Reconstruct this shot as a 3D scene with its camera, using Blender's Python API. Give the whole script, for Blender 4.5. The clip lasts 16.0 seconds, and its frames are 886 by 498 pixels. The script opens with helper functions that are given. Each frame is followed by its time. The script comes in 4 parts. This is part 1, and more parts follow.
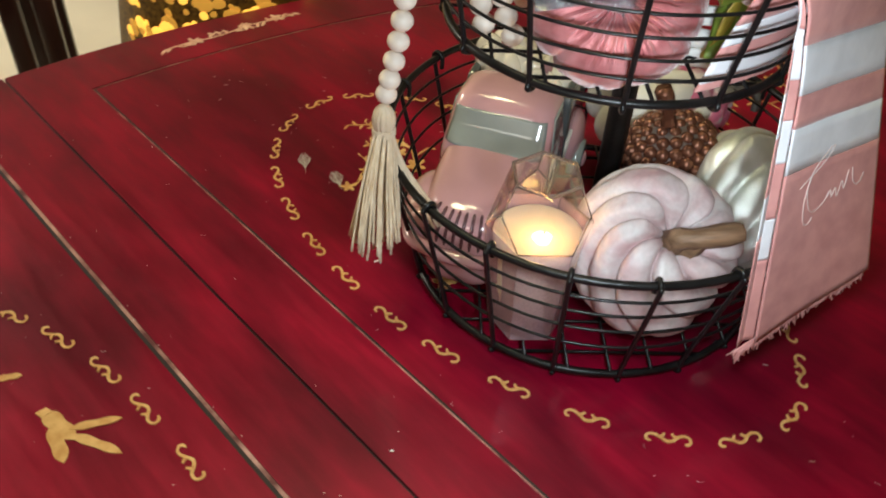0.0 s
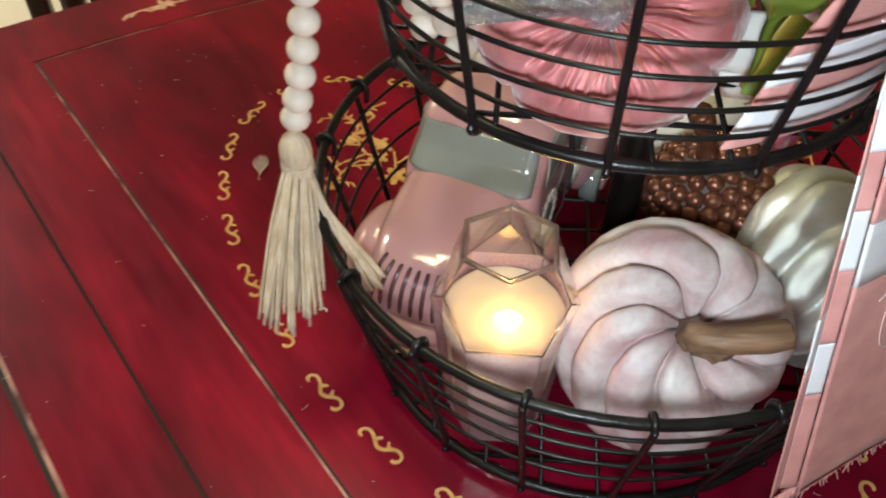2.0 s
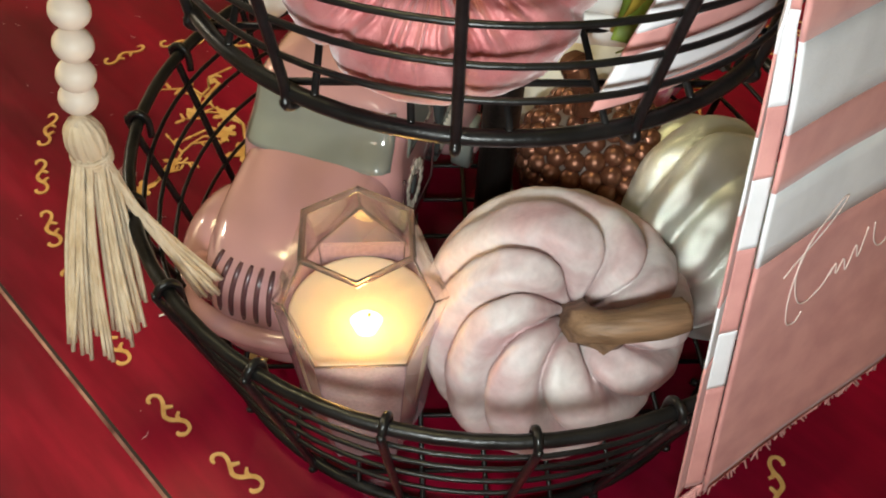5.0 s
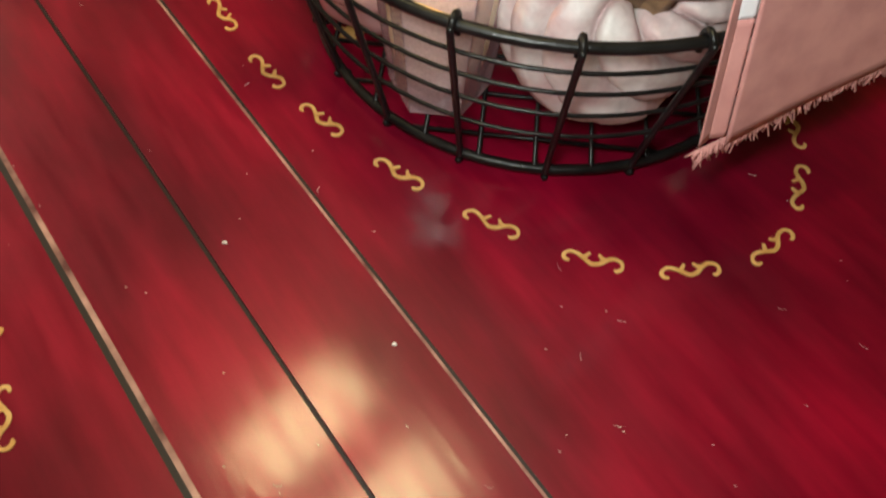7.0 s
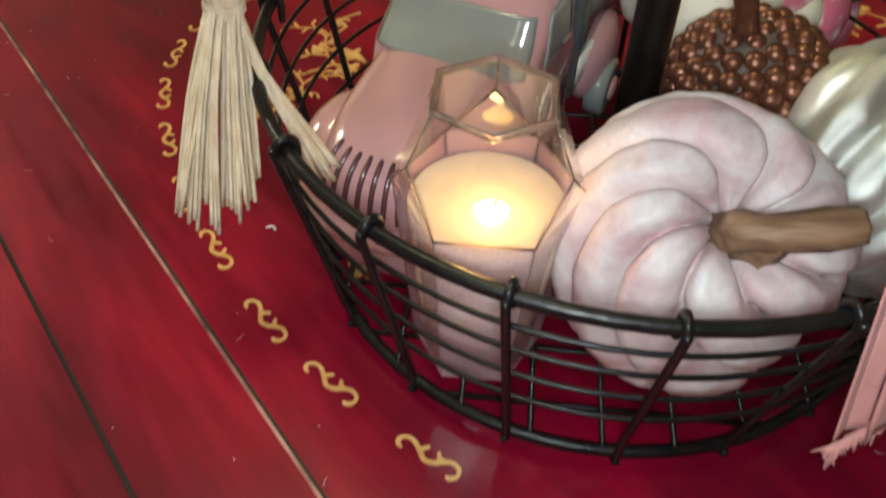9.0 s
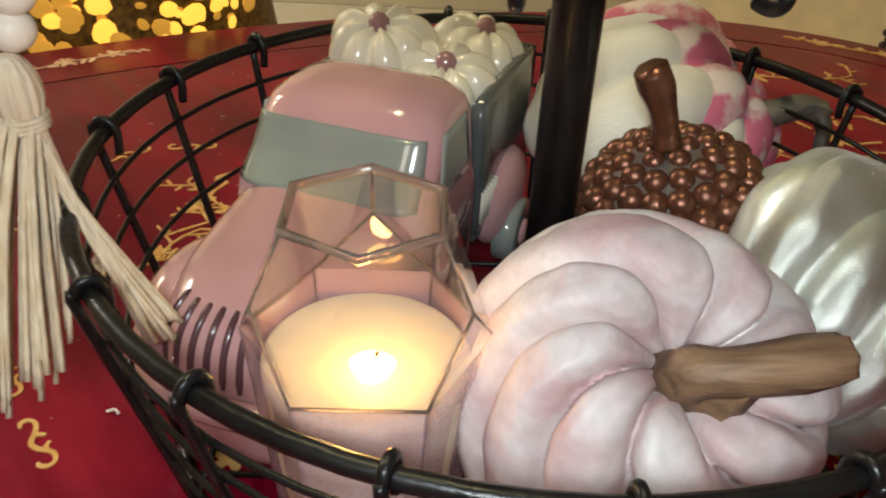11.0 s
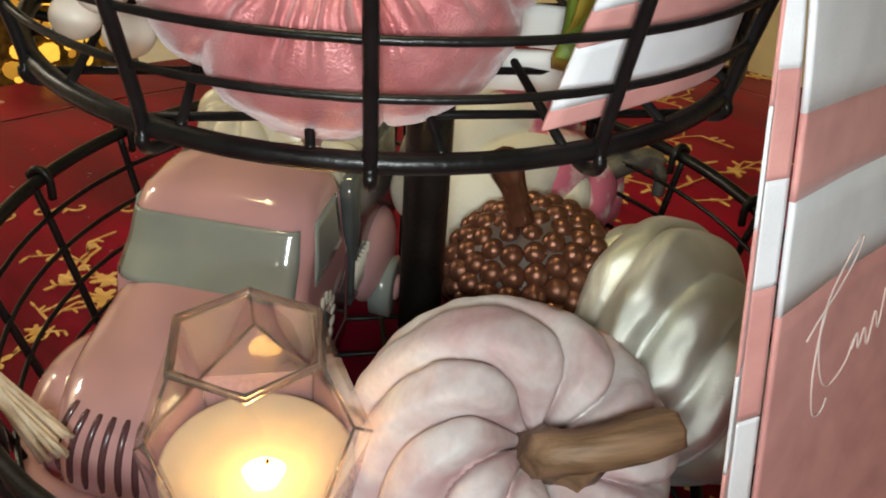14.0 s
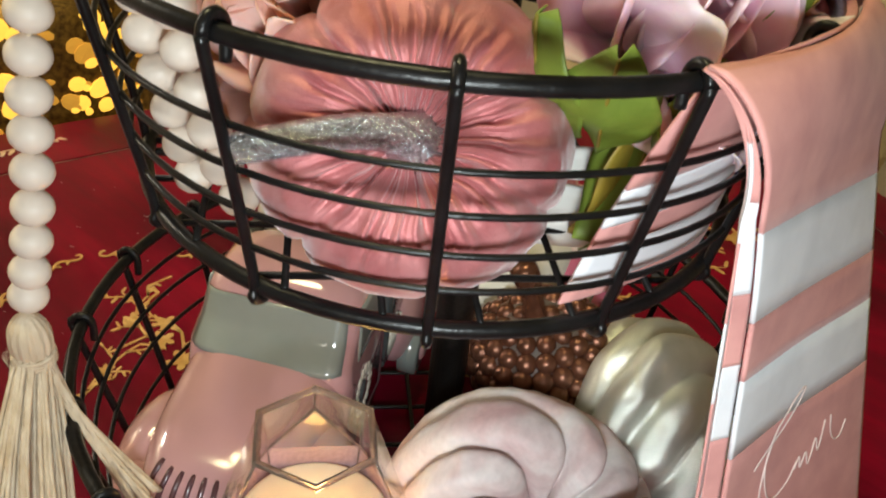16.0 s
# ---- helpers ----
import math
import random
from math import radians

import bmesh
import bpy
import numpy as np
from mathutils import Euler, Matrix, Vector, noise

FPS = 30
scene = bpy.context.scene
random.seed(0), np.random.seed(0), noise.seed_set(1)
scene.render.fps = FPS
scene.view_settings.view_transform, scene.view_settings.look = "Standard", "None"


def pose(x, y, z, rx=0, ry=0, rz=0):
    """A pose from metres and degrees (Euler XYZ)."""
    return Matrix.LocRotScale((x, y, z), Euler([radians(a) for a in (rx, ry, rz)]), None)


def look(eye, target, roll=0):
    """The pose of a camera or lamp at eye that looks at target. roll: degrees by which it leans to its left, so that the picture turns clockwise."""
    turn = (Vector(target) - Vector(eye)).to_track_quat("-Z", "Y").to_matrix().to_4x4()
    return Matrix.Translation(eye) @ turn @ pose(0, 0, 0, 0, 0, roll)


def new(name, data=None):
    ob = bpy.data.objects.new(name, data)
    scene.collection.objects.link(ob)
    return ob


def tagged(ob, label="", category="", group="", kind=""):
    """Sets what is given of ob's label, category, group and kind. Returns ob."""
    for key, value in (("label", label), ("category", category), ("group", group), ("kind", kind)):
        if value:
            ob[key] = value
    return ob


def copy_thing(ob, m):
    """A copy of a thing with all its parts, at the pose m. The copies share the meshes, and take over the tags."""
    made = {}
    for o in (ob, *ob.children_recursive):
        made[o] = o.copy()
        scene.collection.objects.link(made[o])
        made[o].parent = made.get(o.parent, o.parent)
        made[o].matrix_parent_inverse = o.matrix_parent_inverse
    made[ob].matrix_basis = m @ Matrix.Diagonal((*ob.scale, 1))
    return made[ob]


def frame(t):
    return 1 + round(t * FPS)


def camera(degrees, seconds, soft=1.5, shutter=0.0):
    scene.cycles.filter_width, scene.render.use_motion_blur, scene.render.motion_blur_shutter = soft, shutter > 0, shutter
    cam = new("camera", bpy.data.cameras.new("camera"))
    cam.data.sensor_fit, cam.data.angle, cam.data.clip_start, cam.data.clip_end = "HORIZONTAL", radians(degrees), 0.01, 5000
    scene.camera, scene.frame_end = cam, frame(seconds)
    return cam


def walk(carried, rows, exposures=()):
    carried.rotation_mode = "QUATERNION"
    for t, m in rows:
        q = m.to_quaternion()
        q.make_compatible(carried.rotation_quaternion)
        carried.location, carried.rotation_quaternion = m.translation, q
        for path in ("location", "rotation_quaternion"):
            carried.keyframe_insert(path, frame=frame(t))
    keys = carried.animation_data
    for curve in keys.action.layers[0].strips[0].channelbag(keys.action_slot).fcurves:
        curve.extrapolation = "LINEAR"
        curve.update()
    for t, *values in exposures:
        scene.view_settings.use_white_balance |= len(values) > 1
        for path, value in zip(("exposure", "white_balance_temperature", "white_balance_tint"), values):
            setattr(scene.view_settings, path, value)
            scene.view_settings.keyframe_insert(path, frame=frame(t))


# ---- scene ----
cam = camera(55.4, 16.0, soft=1.9, shutter=0.4)
PATH = [
    (0, (-0.143, -0.535, 0.472), (-0.065, 0.946, -0.871), 3.4),
    (0.5, (-0.066, -0.528, 0.47), (-0.217, 0.931, -0.889), 4.1),
    (1, (-0.042, -0.508, 0.471), (-0.346, 0.91, -0.906), 1.9),
    (1.5, (-0.048, -0.433, 0.453), (-0.299, 0.965, -0.955), 0.5),
    (2, (-0.064, -0.369, 0.423), (-0.179, 0.999, -1.031), 0.6),
    (2.5, (-0.061, -0.332, 0.403), (-0.051, 1.003, -1.085), 1.3),
    (3, (-0.049, -0.315, 0.395), (0.025, 1.001, -1.109), 1.6),
    (5.5, (-0.038, -0.313, 0.386), (0.069, 0.965, -1.149), 3.6),
    (6, (-0.035, -0.368, 0.387), (0.03, 0.865, -1.185), 4.9),
    (6.5, (-0.041, -0.407, 0.371), (-0.031, 0.738, -1.269), 5.7),
    (7, (-0.03, -0.434, 0.363), (-0.085, 0.639, -1.324), 3.7),
    (7.5, (-0.027, -0.446, 0.358), (-0.076, 0.563, -1.369), 4.5),
    (8, (-0.037, -0.421, 0.317), (-0.092, 0.576, -1.416), 4.1),
    (8.5, (-0.049, -0.367, 0.322), (-0.12, 0.796, -1.303), 2.6),
    (9, (-0.053, -0.342, 0.317), (-0.162, 1.045, -1.12), 2.0),
    (11.5, (-0.029, -0.286, 0.254), (0.09, 1.39, -0.831), 3.3),
    (12, (-0.02, -0.281, 0.254), (0.194, 1.383, -0.835), 3.8),
    (12.5, (-0.018, -0.278, 0.257), (0.265, 1.372, -0.838), 3.8),
    (13, (-0.014, -0.275, 0.26), (0.296, 1.37, -0.836), 3.5),
    (13.5, (-0.025, -0.282, 0.293), (0.294, 1.359, -0.806), 3.6),
    (14, (-0.037, -0.293, 0.305), (0.276, 1.343, -0.802), 4.2),
    (14.5, (-0.036, -0.308, 0.323), (0.245, 1.308, -0.821), 4.6),
    (15, (-0.047, -0.32, 0.342), (0.232, 1.299, -0.797), 5.8),
    (15.5, (-0.055, -0.317, 0.359), (0.229, 1.308, -0.771), 6.5),
    (16, (-0.056, -0.317, 0.378), (0.238, 1.311, -0.746), 6.8),
]
walk(cam, [(t, look(eye, target, roll)) for t, eye, target, roll in PATH],
     [(0, 0.0, 5700, 10), (3, 0.0, 5750, 10), (5.5, 0.0, 6400, 10), (7.0, 0.02, 6450, 10), (7.5, 0.18, 5800, 10), (8.0, 0.2, 5800, 10), (8.5, 0.05, 5850, 10), (9, 0.0, 5850, 10), (11.5, 0.0, 5950, 10), (12.5, -0.12, 5950, 10), (13.2, -0.24, 5950, 10), (14.5, -0.15, 6300, 10), (16, 0.0, 6050, 10)])


# ---- light ----
world = bpy.data.worlds.new("world")
scene.world = world
world.use_nodes = True
world.node_tree.nodes["Background"].inputs[0].default_value = (1.0, 0.82, 0.62, 1)
world.node_tree.nodes["Background"].inputs[1].default_value = 0.004


def lamp(name, kind, energy, color, m, size=0.1, size_y=None):
    data = bpy.data.lights.new(name, kind)
    data.energy, data.color = energy, color
    if kind == "AREA":
        data.shape, data.size, data.size_y = "RECTANGLE", size, size_y or size
    else:
        data.shadow_soft_size = size
    ob = new(name, data)
    ob.matrix_world = m
    return ob


# the phone's own small light, where the walk mostly is
lamp("phone_light", "AREA", 1.02, (0.94, 1.0, 0.95), look((-0.050, -0.352, 0.312), (0.02, -0.05, 0.11)), 0.05, 0.05)
# warm two-pane lamp under the ceiling, over the table
for shift in (-0.13, 0.13):
    lamp("ceiling_lamp_light", "AREA", 5.8, (1.0, 0.86, 0.42), pose(-0.25 + shift * 0.9, 0.155 - shift * 0.68, 1.52, 0, 0, -37), 0.16, 0.33)
# added fill, unseen: one behind the walk, one to lift the far floor
lamp("rear_fill_light", "AREA", 2.5, (1.0, 0.90, 0.74), pose(-1.1, -1.8, 1.52, 18, 0, 0), 0.4, 0.4)
lamp("corner_fill_light", "AREA", 46.0, (1.0, 0.90, 0.72), pose(-2.5, 1.5, 1.52), 0.3, 0.3)


# ---- materials ----
def material(name, color, rough=0.5, metal=0.0, var=0.12, scale=30.0, bump=0.0, bump_scale=200.0, color2=None, stretch=(1, 1, 1),
             coat=0.0, sheen=0.0, trans=0.0, ior=1.45, sss=0.0, spec=0.5, rough_var=0.0, blotch=(0.35, 0.65)):
    mat = bpy.data.materials.new(name)
    mat.use_nodes = True
    nt = mat.node_tree
    bsdf = nt.nodes["Principled BSDF"]
    tex = nt.nodes.new("ShaderNodeTexCoord")
    mapping = nt.nodes.new("ShaderNodeMapping")
    mapping.inputs["Scale"].default_value = stretch
    nt.links.new(tex.outputs["Object"], mapping.inputs["Vector"])
    n1 = nt.nodes.new("ShaderNodeTexNoise")
    n1.inputs["Scale"].default_value, n1.inputs["Detail"].default_value = scale, 8
    nt.links.new(mapping.outputs["Vector"], n1.inputs["Vector"])
    ramp = nt.nodes.new("ShaderNodeValToRGB")
    c2 = color2 or tuple(c * (1 - var) for c in color)
    c1 = color if color2 else tuple(min(1, c * (1 + var)) for c in color)
    ramp.color_ramp.elements[0].position, ramp.color_ramp.elements[1].position = blotch
    ramp.color_ramp.elements[0].color, ramp.color_ramp.elements[1].color = (*c2, 1), (*c1, 1)
    nt.links.new(n1.outputs["Fac"], ramp.inputs["Fac"])
    n2 = nt.nodes.new("ShaderNodeTexNoise")
    n2.inputs["Scale"].default_value, n2.inputs["Detail"].default_value = bump_scale, 4
    nt.links.new(mapping.outputs["Vector"], n2.inputs["Vector"])
    nt.links.new(ramp.outputs["Color"], bsdf.inputs["Base Color"])
    bsdf.inputs["Roughness"].default_value, bsdf.inputs["Metallic"].default_value = rough, metal
    if rough_var:
        rr = nt.nodes.new("ShaderNodeMapRange")
        rr.inputs["To Min"].default_value, rr.inputs["To Max"].default_value = max(0.02, rough - rough_var), rough + rough_var
        nt.links.new(n1.outputs["Fac"], rr.inputs["Value"])
        nt.links.new(rr.outputs["Result"], bsdf.inputs["Roughness"])
    bsdf.inputs["Coat Weight"].default_value, bsdf.inputs["Coat Roughness"].default_value = coat, 0.12
    bsdf.inputs["Sheen Weight"].default_value, bsdf.inputs["Sheen Roughness"].default_value = sheen, 0.35
    bsdf.inputs["Transmission Weight"].default_value, bsdf.inputs["IOR"].default_value = trans, ior
    bsdf.inputs["Specular IOR Level"].default_value = spec
    if sss:
        bsdf.inputs["Subsurface Weight"].default_value = sss
        bsdf.inputs["Subsurface Radius"].default_value = (1.0, 0.5, 0.25)
        bsdf.inputs["Subsurface Scale"].default_value = 0.008
    if bump:
        b = nt.nodes.new("ShaderNodeBump")
        b.inputs["Strength"].default_value, b.inputs["Distance"].default_value = bump, 0.002
        nt.links.new(n2.outputs["Fac"], b.inputs["Height"])
        nt.links.new(b.outputs["Normal"], bsdf.inputs["Normal"])
    return mat


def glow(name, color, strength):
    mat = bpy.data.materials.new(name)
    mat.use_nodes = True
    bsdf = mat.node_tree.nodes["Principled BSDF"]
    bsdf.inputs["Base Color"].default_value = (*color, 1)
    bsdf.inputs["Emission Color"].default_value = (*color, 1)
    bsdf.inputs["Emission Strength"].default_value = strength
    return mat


def grained(mat, stretch, low, high, rough, bump, detail=5.0, ground=None):
    """Fine streaks in colour, gloss and relief over a material."""
    nt = mat.node_tree
    bsdf = nt.nodes["Principled BSDF"]
    tex, mapping, noise = nt.nodes.new("ShaderNodeTexCoord"), nt.nodes.new("ShaderNodeMapping"), nt.nodes.new("ShaderNodeTexNoise")
    mapping.inputs["Scale"].default_value = stretch
    noise.inputs["Scale"].default_value, noise.inputs["Detail"].default_value = 1.0, detail
    nt.links.new(tex.outputs["Object"], mapping.inputs["Vector"])
    nt.links.new(mapping.outputs["Vector"], noise.inputs["Vector"])
    tone, mix = nt.nodes.new("ShaderNodeMapRange"), nt.nodes.new("ShaderNodeMix")
    tone.inputs["From Min"].default_value, tone.inputs["From Max"].default_value = 0.3, 0.7
    tone.inputs["To Min"].default_value, tone.inputs["To Max"].default_value = low, high
    nt.links.new(noise.outputs["Fac"], tone.inputs["Value"])
    mix.data_type, mix.blend_type = "RGBA", "MULTIPLY"
    mix.inputs["Factor"].default_value = 1.0
    nt.links.new(bsdf.inputs["Base Color"].links[0].from_socket, mix.inputs["A"])
    nt.links.new(tone.outputs["Result"], mix.inputs["B"])
    nt.links.new(mix.outputs["Result"], bsdf.inputs["Base Color"])
    gloss, relief = nt.nodes.new("ShaderNodeMapRange"), nt.nodes.new("ShaderNodeBump")
    gloss.inputs["From Min"].default_value, gloss.inputs["From Max"].default_value = 0.3, 0.7
    gloss.inputs["To Min"].default_value, gloss.inputs["To Max"].default_value = rough
    nt.links.new(noise.outputs["Fac"], gloss.inputs["Value"])
    nt.links.new(gloss.outputs["Result"], bsdf.inputs["Coat Roughness"])
    if ground:
        satin = nt.nodes.new("ShaderNodeMapRange")
        satin.inputs["From Min"].default_value, satin.inputs["From Max"].default_value = 0.3, 0.7
        satin.inputs["To Min"].default_value, satin.inputs["To Max"].default_value = ground
        nt.links.new(noise.outputs["Fac"], satin.inputs["Value"])
        nt.links.new(satin.outputs["Result"], bsdf.inputs["Roughness"])
    else:
        nt.links.new(gloss.outputs["Result"], bsdf.inputs["Roughness"])
    relief.inputs["Strength"].default_value, relief.inputs["Distance"].default_value = bump, 0.001
    nt.links.new(noise.outputs["Fac"], relief.inputs["Height"])
    if bsdf.inputs["Normal"].links:
        nt.links.new(bsdf.inputs["Normal"].links[0].from_socket, relief.inputs["Normal"])
    nt.links.new(relief.outputs["Normal"], bsdf.inputs["Normal"])
    nt.links.new(relief.outputs["Normal"], bsdf.inputs["Coat Normal"])
    return mat


LACQUER = grained(material("red_lacquer", (0.28, 0.0010, 0.022), 0.11, metal=0.08, color2=(0.115, 0.0006, 0.012), scale=6.0, stretch=(1, 2.4, 1), bump=0.03, bump_scale=90, coat=0.42, spec=0.2),
                  (18, 130, 18), 0.82, 1.10, (0.085, 0.165), 0.028, ground=(0.34, 0.48))
GROOVE = material("groove", (0.55, 0.30, 0.25), 0.5, color2=(0.10, 0.02, 0.02), scale=40)
# near-black for the table joint, the wick and the shade laid in the grooves
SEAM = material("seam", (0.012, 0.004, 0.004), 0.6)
INLAY = material("shell_inlay", (0.74, 0.47, 0.18), 0.35, color2=(0.55, 0.29, 0.08), scale=90, bump=0.1, bump_scale=300)
INLAY_PALE = material("pale_inlay", (0.85, 0.60, 0.42), 0.35, color2=(0.6, 0.3, 0.2), scale=90)
IRON = material("black_iron", (0.007, 0.0065, 0.0065), 0.32, var=0.3, scale=80, bump=0.12, bump_scale=400, rough_var=0.1, spec=0.35)
RESIN = grained(material("pink_white_resin", (0.76, 0.70, 0.68), 0.36, color2=(0.60, 0.39, 0.39), scale=24, stretch=(1, 1, 3), bump=0.15, bump_scale=220, blotch=(0.34, 0.62)),
                (260, 260, 420), 0.90, 1.03, (0.40, 0.56), 0.10)
STEMWOOD = material("painted_stem", (0.30, 0.18, 0.10), 0.5, color2=(0.13, 0.075, 0.04), scale=60, stretch=(0.3, 3, 3), bump=0.4, bump_scale=200)
PINKGLAZE = material("pink_glaze", (0.55, 0.305, 0.31), 0.10, var=0.05, scale=20, coat=0.8)
GREYGLAZE = material("grey_glaze", (0.25, 0.27, 0.25), 0.12, var=0.08, scale=25, coat=0.8)
BEDGLAZE = material("charcoal_glaze", (0.10, 0.11, 0.11), 0.15, var=0.2, scale=40, coat=0.7)
DARKGLAZE = material("dark_slot_glaze", (0.10, 0.045, 0.05), 0.2, coat=0.5)
CREAMGLAZE = material("cream_glaze", (0.80, 0.74, 0.62), 0.12, var=0.04, scale=20, coat=0.8)
MAUVE = material("mauve_glaze", (0.36, 0.19, 0.20), 0.12, coat=0.8)
COPPER = material("copper_paint", (0.23, 0.098, 0.056), 0.27, metal=0.65, color2=(0.13, 0.055, 0.035), scale=120, bump=0.1, bump_scale=300)
COPPERDARK = material("grey_brown_cap", (0.11, 0.10, 0.095), 0.5, color2=(0.10, 0.06, 0.045), scale=120)
WHITEVELVET = material("pearl_velvet", (0.93, 0.95, 0.89), 0.33, metal=0.85, color2=(0.70, 0.74, 0.66), scale=30, bump=0.32, bump_scale=2800, sheen=0.4, stretch=(1, 1, 0.5))
PINKVELVET = material("pink_velvet", (0.62, 0.25, 0.25), 0.36, metal=0.3, color2=(0.42, 0.12, 0.125), scale=60, bump=0.30, bump_scale=1500, sheen=0.5)
SATIN = material("white_satin", (0.74, 0.72, 0.66), 0.5, color2=(0.60, 0.55, 0.48), scale=18, bump=0.2, bump_scale=500)
SATINPINK = material("magenta_print", (0.55, 0.14, 0.22), 0.5, color2=(0.74, 0.62, 0.58), scale=45, blotch=(0.42, 0.52))
TWIST = material("grey_twisted_stem", (0.20, 0.17, 0.13), 0.55, color2=(0.09, 0.085, 0.075), scale=80, bump=0.4, bump_scale=250)
GLITTER = material("silver_glitter", (0.72, 0.74, 0.78), 0.22, metal=0.9, color2=(0.35, 0.38, 0.42), scale=600, bump=1.0, bump_scale=1200)
WOODBEAD = material("white_bead", (0.78, 0.68, 0.58), 0.45, var=0.05, scale=60)
COTTON = material("cotton_cord", (0.74, 0.62, 0.46), 0.85, color2=(0.58, 0.45, 0.30), scale=200, stretch=(1, 1, 0.1), bump=0.5, bump_scale=600)
PINKCLOTH = material("pink_linen", (0.68, 0.33, 0.30), 0.9, color2=(0.57, 0.26, 0.24), scale=60, bump=0.10, bump_scale=1800, sheen=0.1)
WHITECLOTH = material("white_linen", (0.76, 0.76, 0.79), 0.9, var=0.05, scale=60, bump=0.1, bump_scale=1500)
LETTER = material("white_thread", (0.72, 0.58, 0.54), 0.8)
LEAF = material("green_leaf", (0.20, 0.27, 0.035), 0.5, color2=(0.12, 0.17, 0.02), scale=40, bump=0.3, bump_scale=150)
LEAFOLD = material("yellow_leaf", (0.36, 0.24, 0.03), 0.5, color2=(0.2, 0.16, 0.02), scale=40)
PETAL = material("pink_petal", (0.80, 0.38, 0.54), 0.5, color2=(0.90, 0.76, 0.76), scale=28, bump=0.2, bump_scale=200, sss=0.2)
PETALPEACH = material("peach_petal", (0.80, 0.38, 0.30), 0.6, color2=(0.82, 0.62, 0.56), scale=28, sss=0.2)
WHITEPAPER = material("white_petal_board", (0.78, 0.76, 0.72), 0.6, var=0.06)
WAX = material("wax", (0.80, 0.68, 0.50), 0.45, var=0.04, scale=20, sss=0.12)
FLOORMAT = material("cream_floor", (0.80, 0.73, 0.57), 0.5, var=0.06, scale=3)
WALLMAT = material("cream_wall", (0.74, 0.66, 0.50), 0.8, var=0.04, scale=3, bump=0.1, bump_scale=60)
# unseen ceiling, toned dark so that little light bounces back from it
CEILMAT = material("brown_ceiling", (0.24, 0.19, 0.13), 0.7, var=0.08, scale=4, bump=0.1, bump_scale=60)
DARKWOOD = material("dark_rosewood", (0.045, 0.012, 0.010), 0.3, color2=(0.025, 0.007, 0.006), scale=12, stretch=(4, 4, 0.5), coat=0.4)
BLACKSEAT = material("dark_seat", (0.02, 0.022, 0.018), 0.6, var=0.2, scale=40)
CREAMCLOTH = material("cream_upholstery", (0.72, 0.60, 0.40), 0.9, var=0.08, scale=20, bump=0.4, bump_scale=500)
BRAID = material("dark_braid", (0.05, 0.03, 0.035), 0.8)
MOSAICBED = material("mosaic_grout", (0.10, 0.05, 0.012), 0.4, color2=(0.30, 0.17, 0.03), scale=160, metal=0.5)
# mosaic cells carry their shine as emission; no lamp stands in the vase
GOLDCELL = glow("glowing_gold_glass", (1.0, 0.55, 0.06), 1.2)
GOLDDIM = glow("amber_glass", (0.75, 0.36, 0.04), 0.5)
FLAME = glow("flame", (1.0, 0.62, 0.18), 10.0)
LAMPGLASS = glow("lamp_glass", (1.0, 0.80, 0.50), 2.0)
LINT = material("lint", (0.8, 0.75, 0.72), 0.9)


def glass_material():
    """Thin clear rose glass: it lets light straight through and shines at a slant."""
    mat = bpy.data.materials.new("rose_glass")
    mat.use_nodes = True
    nt = mat.node_tree
    nt.nodes.remove(nt.nodes["Principled BSDF"])
    clear, shine = nt.nodes.new("ShaderNodeBsdfTransparent"), nt.nodes.new("ShaderNodeBsdfGlossy")
    clear.inputs["Color"].default_value = (0.97, 0.94, 0.925, 1)
    shine.inputs["Roughness"].default_value = 0.03
    slant, power, mix = nt.nodes.new("ShaderNodeLayerWeight"), nt.nodes.new("ShaderNodeMath"), nt.nodes.new("ShaderNodeMixShader")
    power.operation = "POWER"
    power.inputs[1].default_value = 3.0
    nt.links.new(slant.outputs["Facing"], power.inputs[0])
    part_of = nt.nodes.new("ShaderNodeMapRange")
    part_of.inputs["To Min"].default_value, part_of.inputs["To Max"].default_value = 0.05, 0.75
    nt.links.new(power.outputs["Value"], part_of.inputs["Value"])
    nt.links.new(part_of.outputs["Result"], mix.inputs["Fac"])
    nt.links.new(clear.outputs["BSDF"], mix.inputs[1])
    nt.links.new(shine.outputs["BSDF"], mix.inputs[2])
    nt.links.new(mix.outputs["Shader"], nt.nodes["Material Output"].inputs["Surface"])
    return mat


GLASSEDGE = material("amber_glass_edge", (0.62, 0.50, 0.42), 0.08, var=0.2, scale=60, trans=0.85)
GLASS = glass_material()


